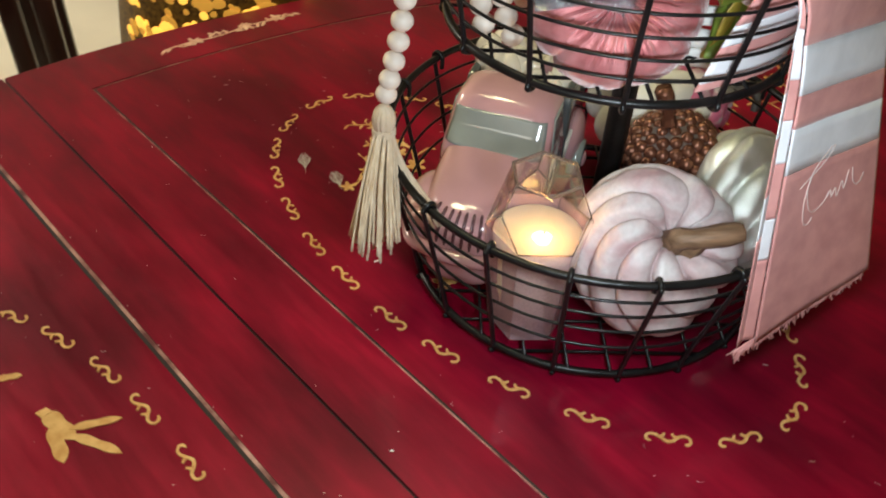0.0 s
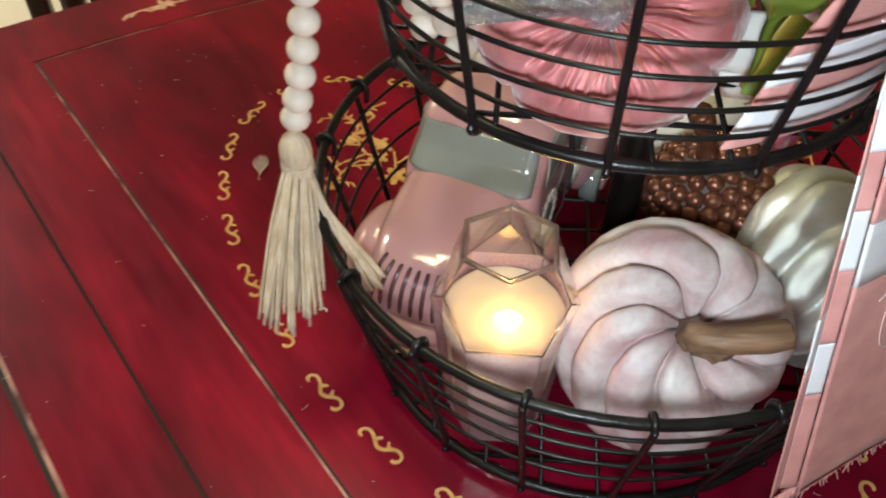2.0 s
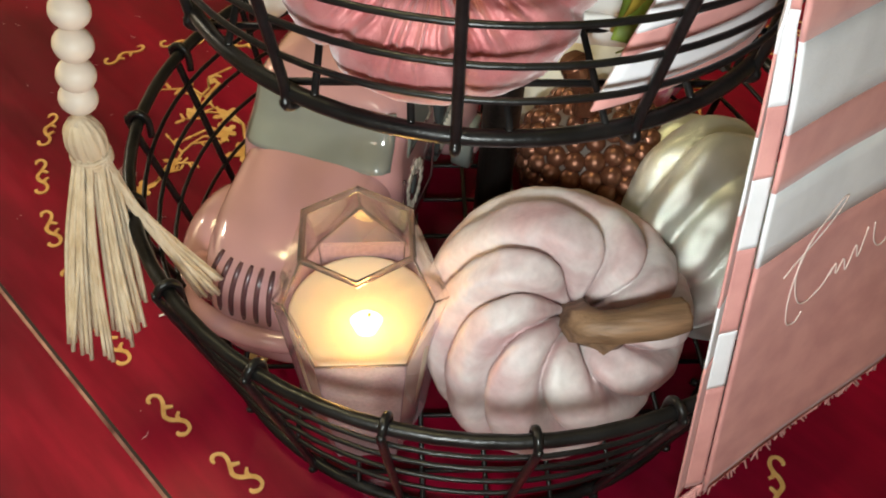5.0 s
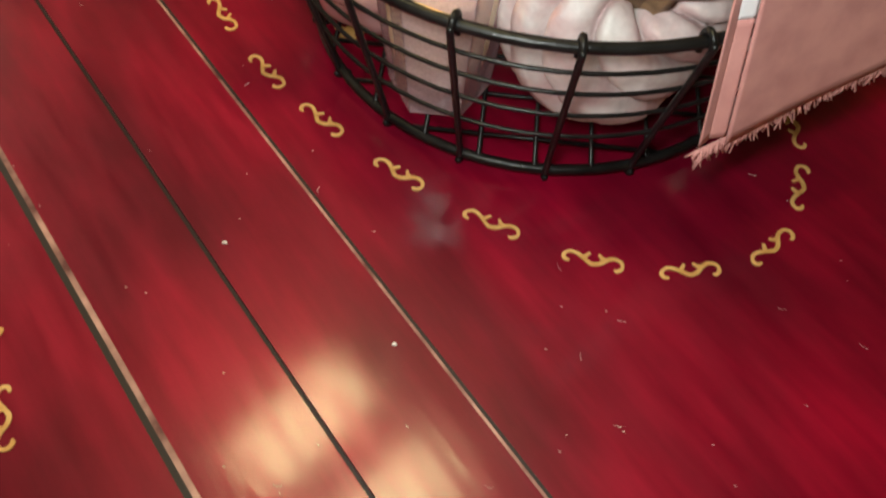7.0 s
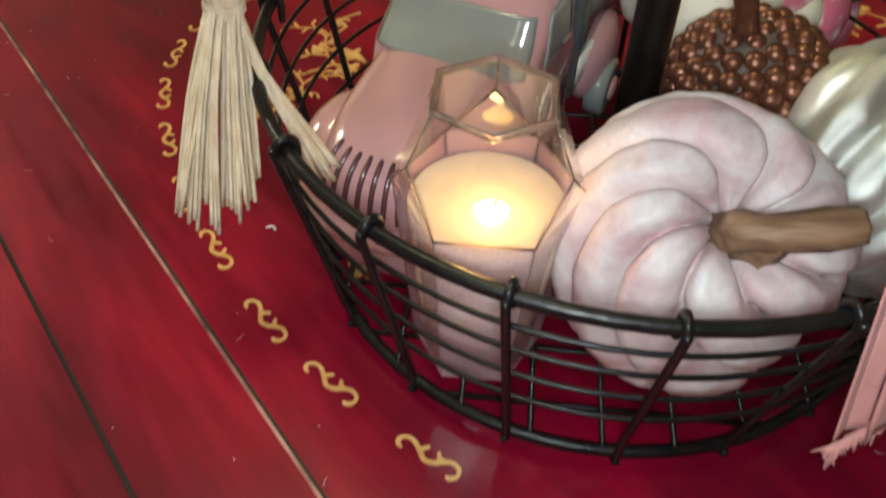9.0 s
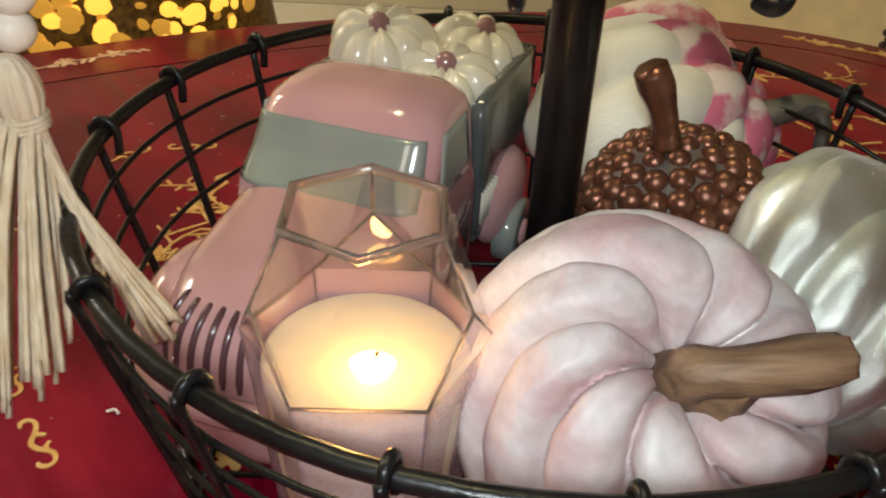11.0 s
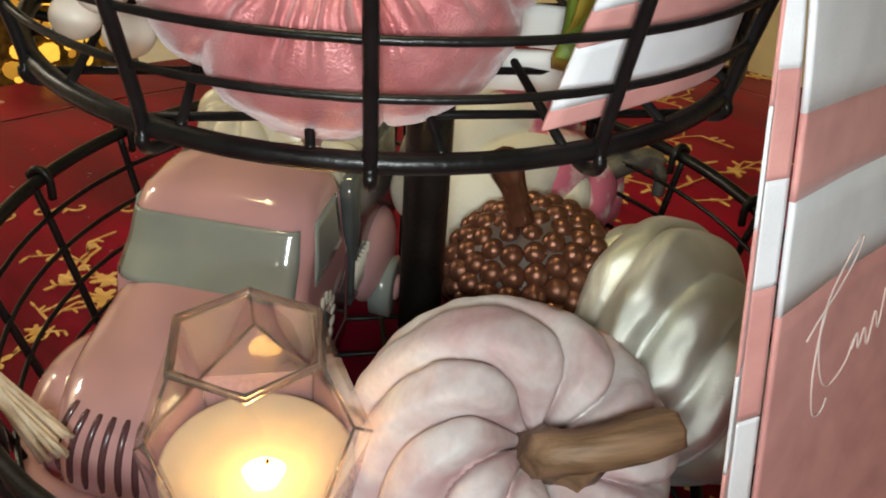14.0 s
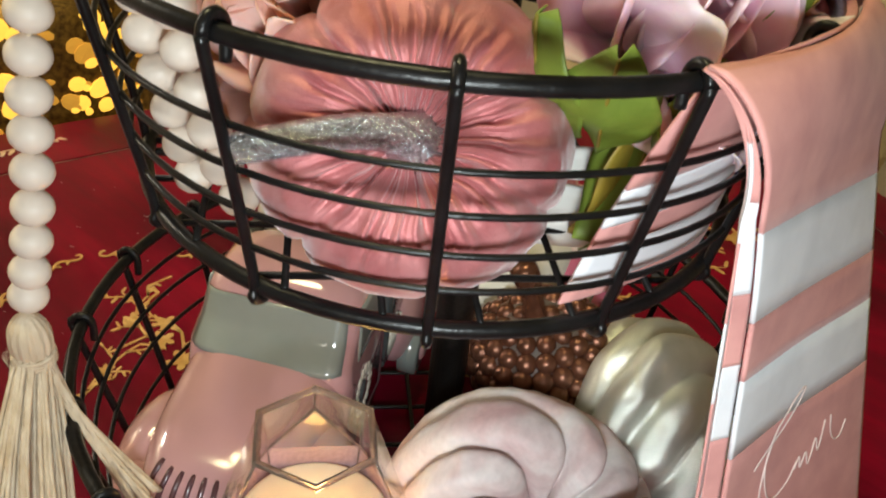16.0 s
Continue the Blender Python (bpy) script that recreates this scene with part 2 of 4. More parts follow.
def milky_glass():
    """Rose glass with a frosted tint: half of the light goes straight through."""
    mat = bpy.data.materials.new("milky_rose_glass")
    mat.use_nodes = True
    nt = mat.node_tree
    skin = nt.nodes["Principled BSDF"]
    skin.inputs["Base Color"].default_value = (0.50, 0.34, 0.37, 1)
    skin.inputs["Roughness"].default_value = 0.08
    clear, mix, cloud, span = nt.nodes.new("ShaderNodeBsdfTransparent"), nt.nodes.new("ShaderNodeMixShader"), nt.nodes.new("ShaderNodeTexNoise"), nt.nodes.new("ShaderNodeMapRange")
    clear.inputs["Color"].default_value = (0.95, 0.84, 0.85, 1)
    cloud.inputs["Scale"].default_value = 45
    span.inputs["To Min"].default_value, span.inputs["To Max"].default_value = 0.45, 0.75
    nt.links.new(cloud.outputs["Fac"], span.inputs["Value"])
    nt.links.new(span.outputs["Result"], mix.inputs["Fac"])
    nt.links.new(clear.outputs["BSDF"], mix.inputs[1])
    nt.links.new(skin.outputs["BSDF"], mix.inputs[2])
    nt.links.new(mix.outputs["Shader"], nt.nodes["Material Output"].inputs["Surface"])
    return mat


ROSEGLASS = milky_glass()


# ---- mesh tools ----
def mesh_of(name, verts, faces, mat, smooth=True):
    me = bpy.data.meshes.new(name)
    me.from_pydata([tuple(v) for v in verts], [], [tuple(f) for f in faces])
    me.update()
    bm = bmesh.new()
    bm.from_mesh(me)
    bmesh.ops.recalc_face_normals(bm, faces=bm.faces)
    bm.to_mesh(me)
    bm.free()
    if mat:
        me.materials.append(mat)
    if smooth:
        me.polygons.foreach_set("use_smooth", [True] * len(me.polygons))
    return me


def part(name, geo, mat, parent, label="", m=None, smooth=True):
    ob = new(name, mesh_of(name, geo[0], geo[1], mat, smooth))
    ob.parent = parent
    if m is not None:
        ob.matrix_basis = m
    if label:
        ob["label"] = label
    return ob


def thing(name, label, category, m=None, group="", kind=""):
    ob = new(name)
    if m is not None:
        ob.matrix_basis = m
    return tagged(ob, label, category, group, kind)


def join(*geos):
    verts, faces = [], []
    for v, f in geos:
        n = len(verts)
        verts += [tuple(p) for p in v]
        faces += [tuple(i + n for i in q) for q in f]
    return verts, faces


def moved(geo, m):
    return [tuple(m @ Vector(v)) for v in geo[0]], geo[1]


def tube(points, radius, sides=10, closed=False, caps=True):
    pts = [Vector(p) for p in points]
    n = len(pts)
    radii = radius if isinstance(radius, (list, tuple)) else [radius] * n
    verts, faces = [], []
    normal = None
    for i, p in enumerate(pts):
        a = pts[(i - 1) % n] if closed or i else pts[i]
        b = pts[(i + 1) % n] if closed or i < n - 1 else pts[i]
        d = (b - a).normalized()
        if normal is None:
            normal = d.orthogonal().normalized()
        normal = (normal - d * normal.dot(d)).normalized()
        side = d.cross(normal)
        for k in range(sides):
            w = 2 * math.pi * k / sides
            verts.append(p + radii[i] * (math.cos(w) * normal + math.sin(w) * side))
    for i in range(n if closed else n - 1):
        j = (i + 1) % n
        off = 0
        if closed and j == 0:
            off = min(range(sides), key=lambda o: (Vector(verts[o]) - Vector(verts[i * sides])).length)
        for k in range(sides):
            k2 = (k + 1) % sides
            faces.append((i * sides + k, i * sides + k2, j * sides + (k2 + off) % sides, j * sides + (k + off) % sides))
    if caps and not closed:
        faces.append(tuple(range(sides))[::-1])
        faces.append(tuple((n - 1) * sides + k for k in range(sides)))
    return verts, faces


def ring(r, z, wire, n=72, wobble=0.0):
    return tube([(r * math.cos(2 * math.pi * k / n), r * math.sin(2 * math.pi * k / n), z + wobble * math.sin(6 * math.pi * k / n)) for k in range(n)], wire, 8, closed=True)


def ball(c, r, nu=16, nv=10, squash=(1, 1, 1)):
    return surface(lambda a, b: (c[0] + r * squash[0] * math.sin(b) * math.cos(a), c[1] + r * squash[1] * math.sin(b) * math.sin(a), c[2] + r * squash[2] * math.cos(b)), nu, nv)


def surface(f, nu, nv):
    """A closed skin f(turn, down) from pole to pole."""
    verts = [f(0, 1e-4)]
    for j in range(1, nv):
        for i in range(nu):
            verts.append(f(2 * math.pi * i / nu, math.pi * j / nv))
    verts.append(f(0, math.pi - 1e-4))
    faces = [(0, 1 + i, 1 + (i + 1) % nu) for i in range(nu)]
    for j in range(nv - 2):
        for i in range(nu):
            a, b = 1 + j * nu + i, 1 + j * nu + (i + 1) % nu
            faces.append((a, a + nu, b + nu, b))
    last = len(verts) - 1
    faces += [(last, last - nu + (i + 1) % nu, last - nu + i) for i in range(nu)]
    return verts, faces


def grid(f, nu, nv):
    verts = [f(i / nu, j / nv) for j in range(nv + 1) for i in range(nu + 1)]
    faces = [(j * (nu + 1) + i, j * (nu + 1) + i + 1, (j + 1) * (nu + 1) + i + 1, (j + 1) * (nu + 1) + i) for j in range(nv) for i in range(nu)]
    return verts, faces


def sheet(f, nu, nv, thick):
    """A cloth or leaf of some thickness."""
    top = grid(f, nu, nv)
    me = bpy.data.meshes.new("tmp")
    me.from_pydata([tuple(v) for v in top[0]], [], top[1])
    bm = bmesh.new()
    bm.from_mesh(me)
    bm.normal_update()
    low = [tuple(v.co - v.normal * thick) for v in bm.verts]
    bm.free()
    bpy.data.meshes.remove(me)
    n = len(top[0])
    faces = list(top[1]) + [tuple(i + n for i in q[::-1]) for q in top[1]]
    rim = list(range(nu + 1)) + [(j + 1) * (nu + 1) + nu for j in range(nv)]
    rim += [nv * (nu + 1) + i for i in range(nu - 1, -1, -1)] + [j * (nu + 1) for j in range(nv - 1, 0, -1)]
    faces += [(rim[k], rim[(k + 1) % len(rim)], rim[(k + 1) % len(rim)] + n, rim[k] + n) for k in range(len(rim))]
    return list(top[0]) + low, faces


def rbox(c, h, r, n=6):
    """A box with round edges: centre, half sizes, radius."""
    bm = bmesh.new()
    bmesh.ops.create_cube(bm, size=2)
    bmesh.ops.subdivide_edges(bm, edges=bm.edges, cuts=n, use_grid_fill=True)
    verts = []
    for v in bm.verts:
        p = Vector((v.co[k] * h[k] for k in range(3)))
        q = Vector((max(-h[k] + r, min(h[k] - r, p[k])) for k in range(3)))
        d = p - q
        verts.append(tuple(Vector(c) + q + (d.normalized() * r if d.length > 1e-9 else d)))
    bm.verts.index_update()
    faces = [tuple(v.index for v in f.verts) for f in bm.faces]
    bm.free()
    return verts, faces


def loft(sections, n=8):
    """Rounded rectangles (z, cx, cy, hx, hy, r), one over the other, closed at both ends."""
    verts, faces = [], []
    m = 4 * n
    for z, cx, cy, hx, hy, r in sections:
        for q in range(4):
            sx, sy = ((1, 1), (-1, 1), (-1, -1), (1, -1))[q]
            for k in range(n):
                w = math.pi / 2 * (q + k / (n - 1))
                verts.append((cx + sx * (hx - r) + r * math.cos(w), cy + sy * (hy - r) + r * math.sin(w), z))
    for j in range(len(sections) - 1):
        for i in range(m):
            a, b = j * m + i, j * m + (i + 1) % m
            faces.append((a, b, b + m, a + m))
    faces.append(tuple(range(m))[::-1])
    faces.append(tuple((len(sections) - 1) * m + i for i in range(m)))
    return verts, faces


def prism(outline, z0, z1):
    n = len(outline)
    verts = [(x, y, z0) for x, y in outline] + [(x, y, z1) for x, y in outline]
    faces = [tuple(range(n))[::-1], tuple(range(n, 2 * n))] + [(i, (i + 1) % n, (i + 1) % n + n, i + n) for i in range(n)]
    return verts, faces


def gourd(R, H, lobes, depth, twist=0.0, dimple=0.25, seed=0, nu=144, nv=48, sharp=0.7, rough=0.0):
    """A lobed pumpkin round the z axis, its stem end up."""
    def f(a, b):
        s = math.sin(b)
        ph = a + twist * (math.cos(b))
        rib = abs(math.cos(lobes * ph / 2)) ** sharp
        var = 1 + 0.05 * math.sin(ph * 3 + seed) + 0.03 * math.sin(ph * 5 + 2 * seed)
        L = (1 - depth * (1 - rib) * min(1, 2.2 * s)) * var
        rho = R * s ** 0.78 * L
        z = H * math.cos(b) * (0.86 + 0.14 * rib)
        z -= math.copysign(dimple * H * math.exp(-((rho / (0.42 * R)) ** 2)), math.cos(b))
        p = Vector((rho * math.cos(a), rho * math.sin(a), z))
        if rough:
            p += rough * noise.noise_vector(p * 60 + Vector((seed, 0, 0)))
        return tuple(p)
    return surface(f, nu, nv)


def toward(place, axis, spin=0.0):
    """A pose whose z axis points along axis."""
    return Matrix.Translation(place) @ Vector(axis).to_track_quat("Z", "Y").to_matrix().to_4x4() @ Matrix.Rotation(radians(spin), 4, "Z")


def curve_pts(points, n=12):
    """A smooth way through the points."""
    P = [Vector(p) for p in points]
    out = []
    for i in range(len(P) - 1):
        a, b, c, d = P[max(i - 1, 0)], P[i], P[i + 1], P[min(i + 2, len(P) - 1)]
        for k in range(n):
            t = k / n
            out.append(0.5 * (2 * b + (c - a) * t + (2 * a - 5 * b + 4 * c - d) * t * t + (3 * b - a - 3 * c + d) * t ** 3))
    return out + [P[-1]]


# ---- room ----
FLOOR_Z, CEIL_Z = -0.76, 1.66
TABLE_TURN = -48.0


def slab(name, x0, x1, y0, y1, z0, z1, mat, label, category):
    ob = new(name, mesh_of(name, *rbox(((x0 + x1) / 2, (y0 + y1) / 2, (z0 + z1) / 2), ((x1 - x0) / 2, (y1 - y0) / 2, (z1 - z0) / 2), 0.002, 1), mat, False))
    return tagged(ob, label, category, kind="structure")


slab("floor", -2.8, 2.8, -2.6, 3.0, FLOOR_Z - 0.1, FLOOR_Z, FLOORMAT, "pale cream floor under the table", "floor")
slab("ceiling", -2.8, 2.8, -2.6, 3.0, CEIL_Z, CEIL_Z + 0.1, CEILMAT, "plain unseen ceiling, dark brown to cut bounced light", "ceiling")
slab("wall_north", -2.8, 2.8, 3.0, 3.12, FLOOR_Z, CEIL_Z, WALLMAT, "plain cream painted wall", "wall")
slab("wall_south", -2.8, 2.8, -2.72, -2.6, FLOOR_Z, CEIL_Z, WALLMAT, "plain cream painted wall", "wall")
slab("wall_west", -2.92, -2.8, -2.6, 3.0, FLOOR_Z, CEIL_Z, WALLMAT, "plain cream painted wall", "wall")
slab("wall_east", 2.8, 2.92, -2.6, 3.0, FLOOR_Z, CEIL_Z, WALLMAT, "plain cream painted wall", "wall")

ceiling_lamp = thing("ceiling_lamp", "warm glowing ceiling lamp with frosted glass panes", "lamp", pose(-0.26, 0.17, CEIL_Z, 0, 0, -37))
part("mount", rbox((0, 0, -0.03), (0.26, 0.20, 0.03), 0.01), DARKWOOD, ceiling_lamp)
for sx in (-0.13, 0.13):
    part("pane", rbox((sx, 0, -0.075), (0.09, 0.16, 0.015), 0.01), LAMPGLASS, ceiling_lamp)

# unseen copies, added only to stand over the two fill lights
copy_thing(ceiling_lamp, pose(-1.1, -1.8, CEIL_Z))
copy_thing(ceiling_lamp, pose(-2.5, 1.5, CEIL_Z))

# ---- table ----
U0, SEAM_V = -0.045, -0.266
A_OUT, B_OUT, A_IN, B_IN = 0.503, 0.88, 0.432, 0.83
table = thing("oval_table", "oval red lacquered dining table with gold inlay", "table", pose(0, 0, FLOOR_Z, 0, 0, TABLE_TURN))
TOP = -FLOOR_Z


def half_outline(a, b, gap, side, n=72):
    """Half of an oval on one side of the seam, gap away from it, in the table's own plan."""
    lim = math.asin(gap / b)
    pts = []
    for k in range(n + 1):
        w = lim + (math.pi - 2 * lim) * k / n
        pts.append((U0 + a * math.cos(w), SEAM_V + side * b * math.sin(w)))
    return pts


def border(side):
    """The frame of one half: outside the panel, down to the seam."""
    n = 72
    out = half_outline(A_OUT, B_OUT, 0.0012, side, n)
    inn = half_outline(A_IN, B_IN, 0.0603 if side > 0 else 0.0592, side, n)
    verts = []
    r = 0.006
    for loop in (inn, out):
        verts += [(x, y, TOP) for x, y in loop]
    m = n + 1
    faces = []
    for k in range(m):
        faces.append((k, (k + 1) % m, (k + 1) % m + m, k + m))
    lower_in, lower_out = 2 * m, 3 * m
    verts += [(x, y, TOP - 0.004) for x, y in inn] + [(x, y, TOP - 0.03) for x, y in out]
    for k in range(m):
        faces.append((k, (k + 1) % m, (k + 1) % m + lower_in, k + lower_in))
        faces.append((k + m, (k + 1) % m + m, (k + 1) % m + lower_out, k + lower_out))
    return verts, faces


for side in (1, -1):
    part("border", border(side), LACQUER, table, smooth=False)
    part("panel", prism(half_outline(A_IN - 0.0032, B_IN - 0.0032, 0.0637 if side > 0 else 0.0652, side), TOP - 0.02, TOP - 0.0006), LACQUER, table, smooth=False)
    part("groove_strip", prism(half_outline(A_IN + 0.004, B_IN + 0.004, 0.0565, side), TOP - 0.02, TOP - 0.0012), GROOVE, table, "worn pale groove round the panel", smooth=False)
# the groove's shade is a thin near-black layer of its own
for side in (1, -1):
    part("groove_shadow", prism(half_outline(A_IN - 0.0018, B_IN - 0.0018, 0.0621, side), TOP - 0.02, TOP - 0.0009), SEAM, table, "shade in the groove, set in as a near-black strip", smooth=False)
part("seam_strip", rbox((U0, SEAM_V, TOP - 0.012), (A_OUT - 0.004, 0.004, 0.009), 0.001, 1), SEAM, table, "dark joint between the halves", smooth=False)
part("apron", prism([(U0 + 0.40 * math.cos(w), SEAM_V + 0.76 * math.sin(w)) for w in np.linspace(0, 2 * math.pi, 49)[:-1]], TOP - 0.10, TOP - 0.022), LACQUER, table)
for sx in (-1, 1):
    for sy in (-1, 1):
        part("leg", loft([(0.0, U0 + sx * 0.25, SEAM_V + sy * 0.5, 0.03, 0.03, 0.01), (0.3, U0 + sx * 0.25, SEAM_V + sy * 0.5, 0.035, 0.035, 0.012), (TOP - 0.09, U0 + sx * 0.25, SEAM_V + sy * 0.5, 0.04, 0.04, 0.012)]), LACQUER, table)


def to_plan(x, y):
    c, s = math.cos(radians(-TABLE_TURN)), math.sin(radians(-TABLE_TURN))
    return x * c - y * s, x * s + y * c


def ribbon(points, width, z0=0.0, z1=0.0007):
    """A flat inlaid strip along a way; width may swell."""
    pts = [Vector((p[0], p[1], 0)) for p in points]
    n = len(pts)
    widths = width if isinstance(width, (list, tuple)) else [width] * n
    left, right = [], []
    for i, p in enumerate(pts):
        d = (pts[min(i + 1, n - 1)] - pts[max(i - 1, 0)]).normalized()
        s = Vector((-d.y, d.x, 0)) * widths[i] / 2
        left.append(p + s)
        right.append(p - s)
    verts = [(*p.xy, z1) for p in left] + [(*p.xy, z1) for p in right] + [(*p.xy, z0) for p in left] + [(*p.xy, z0) for p in right]
    faces = []
    for i in range(n - 1):
        faces += [(i, i + 1, n + i + 1, n + i), (i, i + 1, 2 * n + i + 1, 2 * n + i), (n + i, n + i + 1, 3 * n + i + 1, 3 * n + i)]
    faces += [(0, n, 3 * n, 2 * n), (n - 1, 2 * n - 1, 4 * n - 1, 3 * n - 1)]
    return verts, faces


def scroll(flip=1):
    """A lazy scroll: a hook at either end and two spurs that close a small eye at the waist."""
    way = [(0.0118, -0.0042), (0.0145, -0.0036), (0.0150, -0.0008), (0.0122, 0.0014), (0.0085, 0.0010), (0.0045, -0.0012), (0.0005, -0.0034), (-0.0035, -0.0022),
           (-0.0065, 0.0006), (-0.0100, 0.0024), (-0.0140, 0.0016), (-0.0152, -0.0016), (-0.0132, -0.0042), (-0.0112, -0.0040)]
    spurs = [[(0.0050, -0.0008), (0.0036, 0.0012), (0.0022, 0.0030)], [(-0.0062, 0.0004), (-0.0040, 0.0012), (-0.0024, 0.0032)]]
    main = curve_pts([(x, -flip * y, 0) for x, y in way], 4)
    n = len(main)
    geos = [ribbon(main, [0.0012 + 0.0011 * math.sin(math.pi * k / (n - 1)) + (0.0006 if k in range(2, 8) or k in range(n - 8, n - 2) else 0) for k in range(n)])]
    for k, spur in enumerate(spurs):
        geos.append(ribbon([(x, -flip * y) for x, y in spur], [0.0026, 0.0020, 0.0014], 0, 0.0008 + 0.0001 * k))
    return join(*geos)


SCROLL = mesh_of("scroll", *scroll(), INLAY, False)
SCROLL_BACK = mesh_of("scroll", *scroll(-1), INLAY, False)
MARKS = [(0.084, -0.199), (0.035, -0.199), (-0.018, -0.183), (-0.070, -0.157), (-0.118, -0.125), (-0.156, -0.093), (-0.193, -0.050),
         (-0.222, -0.011), (-0.247, 0.034), (-0.264, 0.078), (-0.271, 0.122), (-0.264, 0.165), (-0.238, 0.203), (-0.200, 0.218),
         (-0.146, 0.216), (-0.106, 0.202), (-0.05, 0.175), (0.0, 0.135), (0.05, 0.08), (0.10, 0.02), (0.135, -0.045), (0.148, -0.095), (0.146, -0.138), (0.127, -0.179)]
for i, (x, y) in enumerate(MARKS):
    a, b = MARKS[i - 1], MARKS[(i + 1) % len(MARKS)]
    u, v = to_plan(x, y)
    (ua, va), (ub, vb) = to_plan(*a), to_plan(*b)
    turn = math.degrees(math.atan2(vb - va, ub - ua))
    for mirror in (False, True):
        ob = new("scroll", SCROLL_BACK if mirror else SCROLL)
        ob.parent = table
        ob.matrix_basis = pose(u + 0.0135 if mirror else u, 2 * SEAM_V - v - 0.0058 if mirror else v, TOP - 0.0006, 0, 0, -turn if mirror else turn)


def petal_flat(cx, cy, length, width, turn, n=10):
    c, s = math.cos(radians(turn)), math.sin(radians(turn))
    out = []
    for k in range(n + 1):
        t = k / n
        out.append((length * t, width / 2 * math.sin(math.pi * t) ** 0.8 * (1 + 0.25 * math.sin(9 * t))))
    out += [(x, -y * 0.8) for x, y in out[-2:0:-1]]
    return prism([(cx + x * c - y * s, cy + x * s + y * c) for x, y in out], 0, 0.0006 + 0.0003 * ((turn * 0.137 + cx * 91) % 1))


def blossom(cx, cy, r, turn=0):
    return join(*[petal_flat(cx, cy, r * (1 + 0.2 * math.sin(k * 2)), r * 0.62, turn + 72 * k) for k in range(5)])


def branch(seed, size):
    """An inlaid spray: a crooked twig with side shoots, leaves and a blossom."""
    rnd = random.Random(seed)
    geos, p, w = [], Vector((0, 0)), 0.0
    way = [p.copy()]
    for k in range(6):
        w += rnd.uniform(-38, 38)
        p = p + Vector((math.cos(radians(w)), math.sin(radians(w)))) * size / 6
        way.append(p.copy())
        sidew = w + rnd.choice((-1, 1)) * rnd.uniform(35, 65)
        tip = p + Vector((math.cos(radians(sidew)), math.sin(radians(sidew)))) * size * rnd.uniform(0.14, 0.3)
        geos.append(ribbon([p, (p + tip) / 2, tip], [0.0016, 0.0014, 0.0008]))
        for f in (0.35, 0.65, 1.0):
            q = p.lerp(tip, f)
            geos.append(petal_flat(q.x, q.y, size * 0.09, size * 0.035, sidew + rnd.choice((-60, 60, 0))))
    geos.append(ribbon(way, [0.0024 - 0.0002 * k for k in range(7)]))
    geos.append(blossom(way[0].x, way[0].y, size * 0.13, rnd.uniform(0, 70)))
    geos.append(blossom(way[3].x, way[3].y + size * 0.05, size * 0.09, rnd.uniform(0, 70)))
    return join(*geos)


def inlay(name, geo, x, y, turn, mat=INLAY, lift=-0.0006):
    u, v = to_plan(x, y)
    return part(name, geo, mat, table, m=pose(u, v, TOP + lift, 0, 0, turn - TABLE_TURN), smooth=False)


inlay("flower_spray", branch(3, 0.085), -0.140, 0.100, 115)
inlay("flower_spray", branch(5, 0.07), -0.155, 0.120, 150)
inlay("flower_spray", branch(8, 0.06), -0.200, 0.066, 60)
inlay("flower_spray", branch(11, 0.10), 0.200, 0.325, -15)
inlay("flower_spray", branch(13, 0.12), 0.150, 0.270, 20)
inlay("flower_spray", branch(17, 0.10), 0.254, 0.277, -50)
inlay("flower_spray", branch(19, 0.08), 0.130, 0.225, -60)
inlay("flower_spray", branch(23, 0.09), 0.235, 0.395, -30)
inlay("flower_spray", branch(29, 0.07), -0.115, -0.055, 40)


def swallow():
    return join(petal_flat(-0.026, 0.017, 0.036, 0.015, -38), petal_flat(-0.004, 0.003, 0.034, 0.008, 17), petal_flat(-0.002, -0.001, 0.040, 0.009, -20),
                petal_flat(-0.017, 0.006, 0.034, 0.013, -58), prism([(-0.030, 0.015), (-0.024, 0.020), (-0.019, 0.017), (-0.024, 0.011)], 0, 0.0011))


inlay("bird_inlay", swallow(), -0.361, -0.203, 0)
inlay("moth_inlay", join(petal_flat(0, 0, 0.018, 0.007, 10), petal_flat(0, 0, 0.014, 0.008, 160), petal_flat(0, 0, 0.012, 0.006, 250)), -0.428, -0.160, 5)
inlay("rose_inlay", join(blossom(0, 0, 0.009), ribbon([(-0.004, -0.005), (-0.020, -0.022), (-0.05, -0.045)], [0.002, 0.002, 0.0016]),
                         petal_flat(-0.018, -0.020, 0.014, 0.008, 20), petal_flat(-0.020, -0.022, 0.012, 0.009, 130), petal_flat(-0.036, -0.034, 0.012, 0.006, 150)), -0.345, -0.285, 0)


def garland_strip(length, seed):
    rnd = random.Random(seed)
    geos = [ribbon([(length * (k / 12 - 0.5), 0.002 * math.sin(k)) for k in range(13)], 0.0018)]
    for k in range(22):
        x = length * (k / 21 - 0.5)
        geos.append(petal_flat(x, 0.002 * math.sin(k), 0.010, 0.005, rnd.uniform(-60, 240)))
    for x in (-0.28, 0.12, 0.36):
        geos.append(blossom(length * x, 0.001, 0.009, rnd.uniform(0, 70)))
    return join(*geos)


inlay("garland_inlay", garland_strip(0.16, 2), -0.352, 0.345, 37, INLAY_PALE, 0.0)
inlay("garland_inlay", garland_strip(0.15, 4), 0.362, 0.470, -26, INLAY, 0.0)

# ---- wire basket stand ----
stand = thing("wire_basket_stand", "two-tier round black wire basket stand on the table", "basket stand")
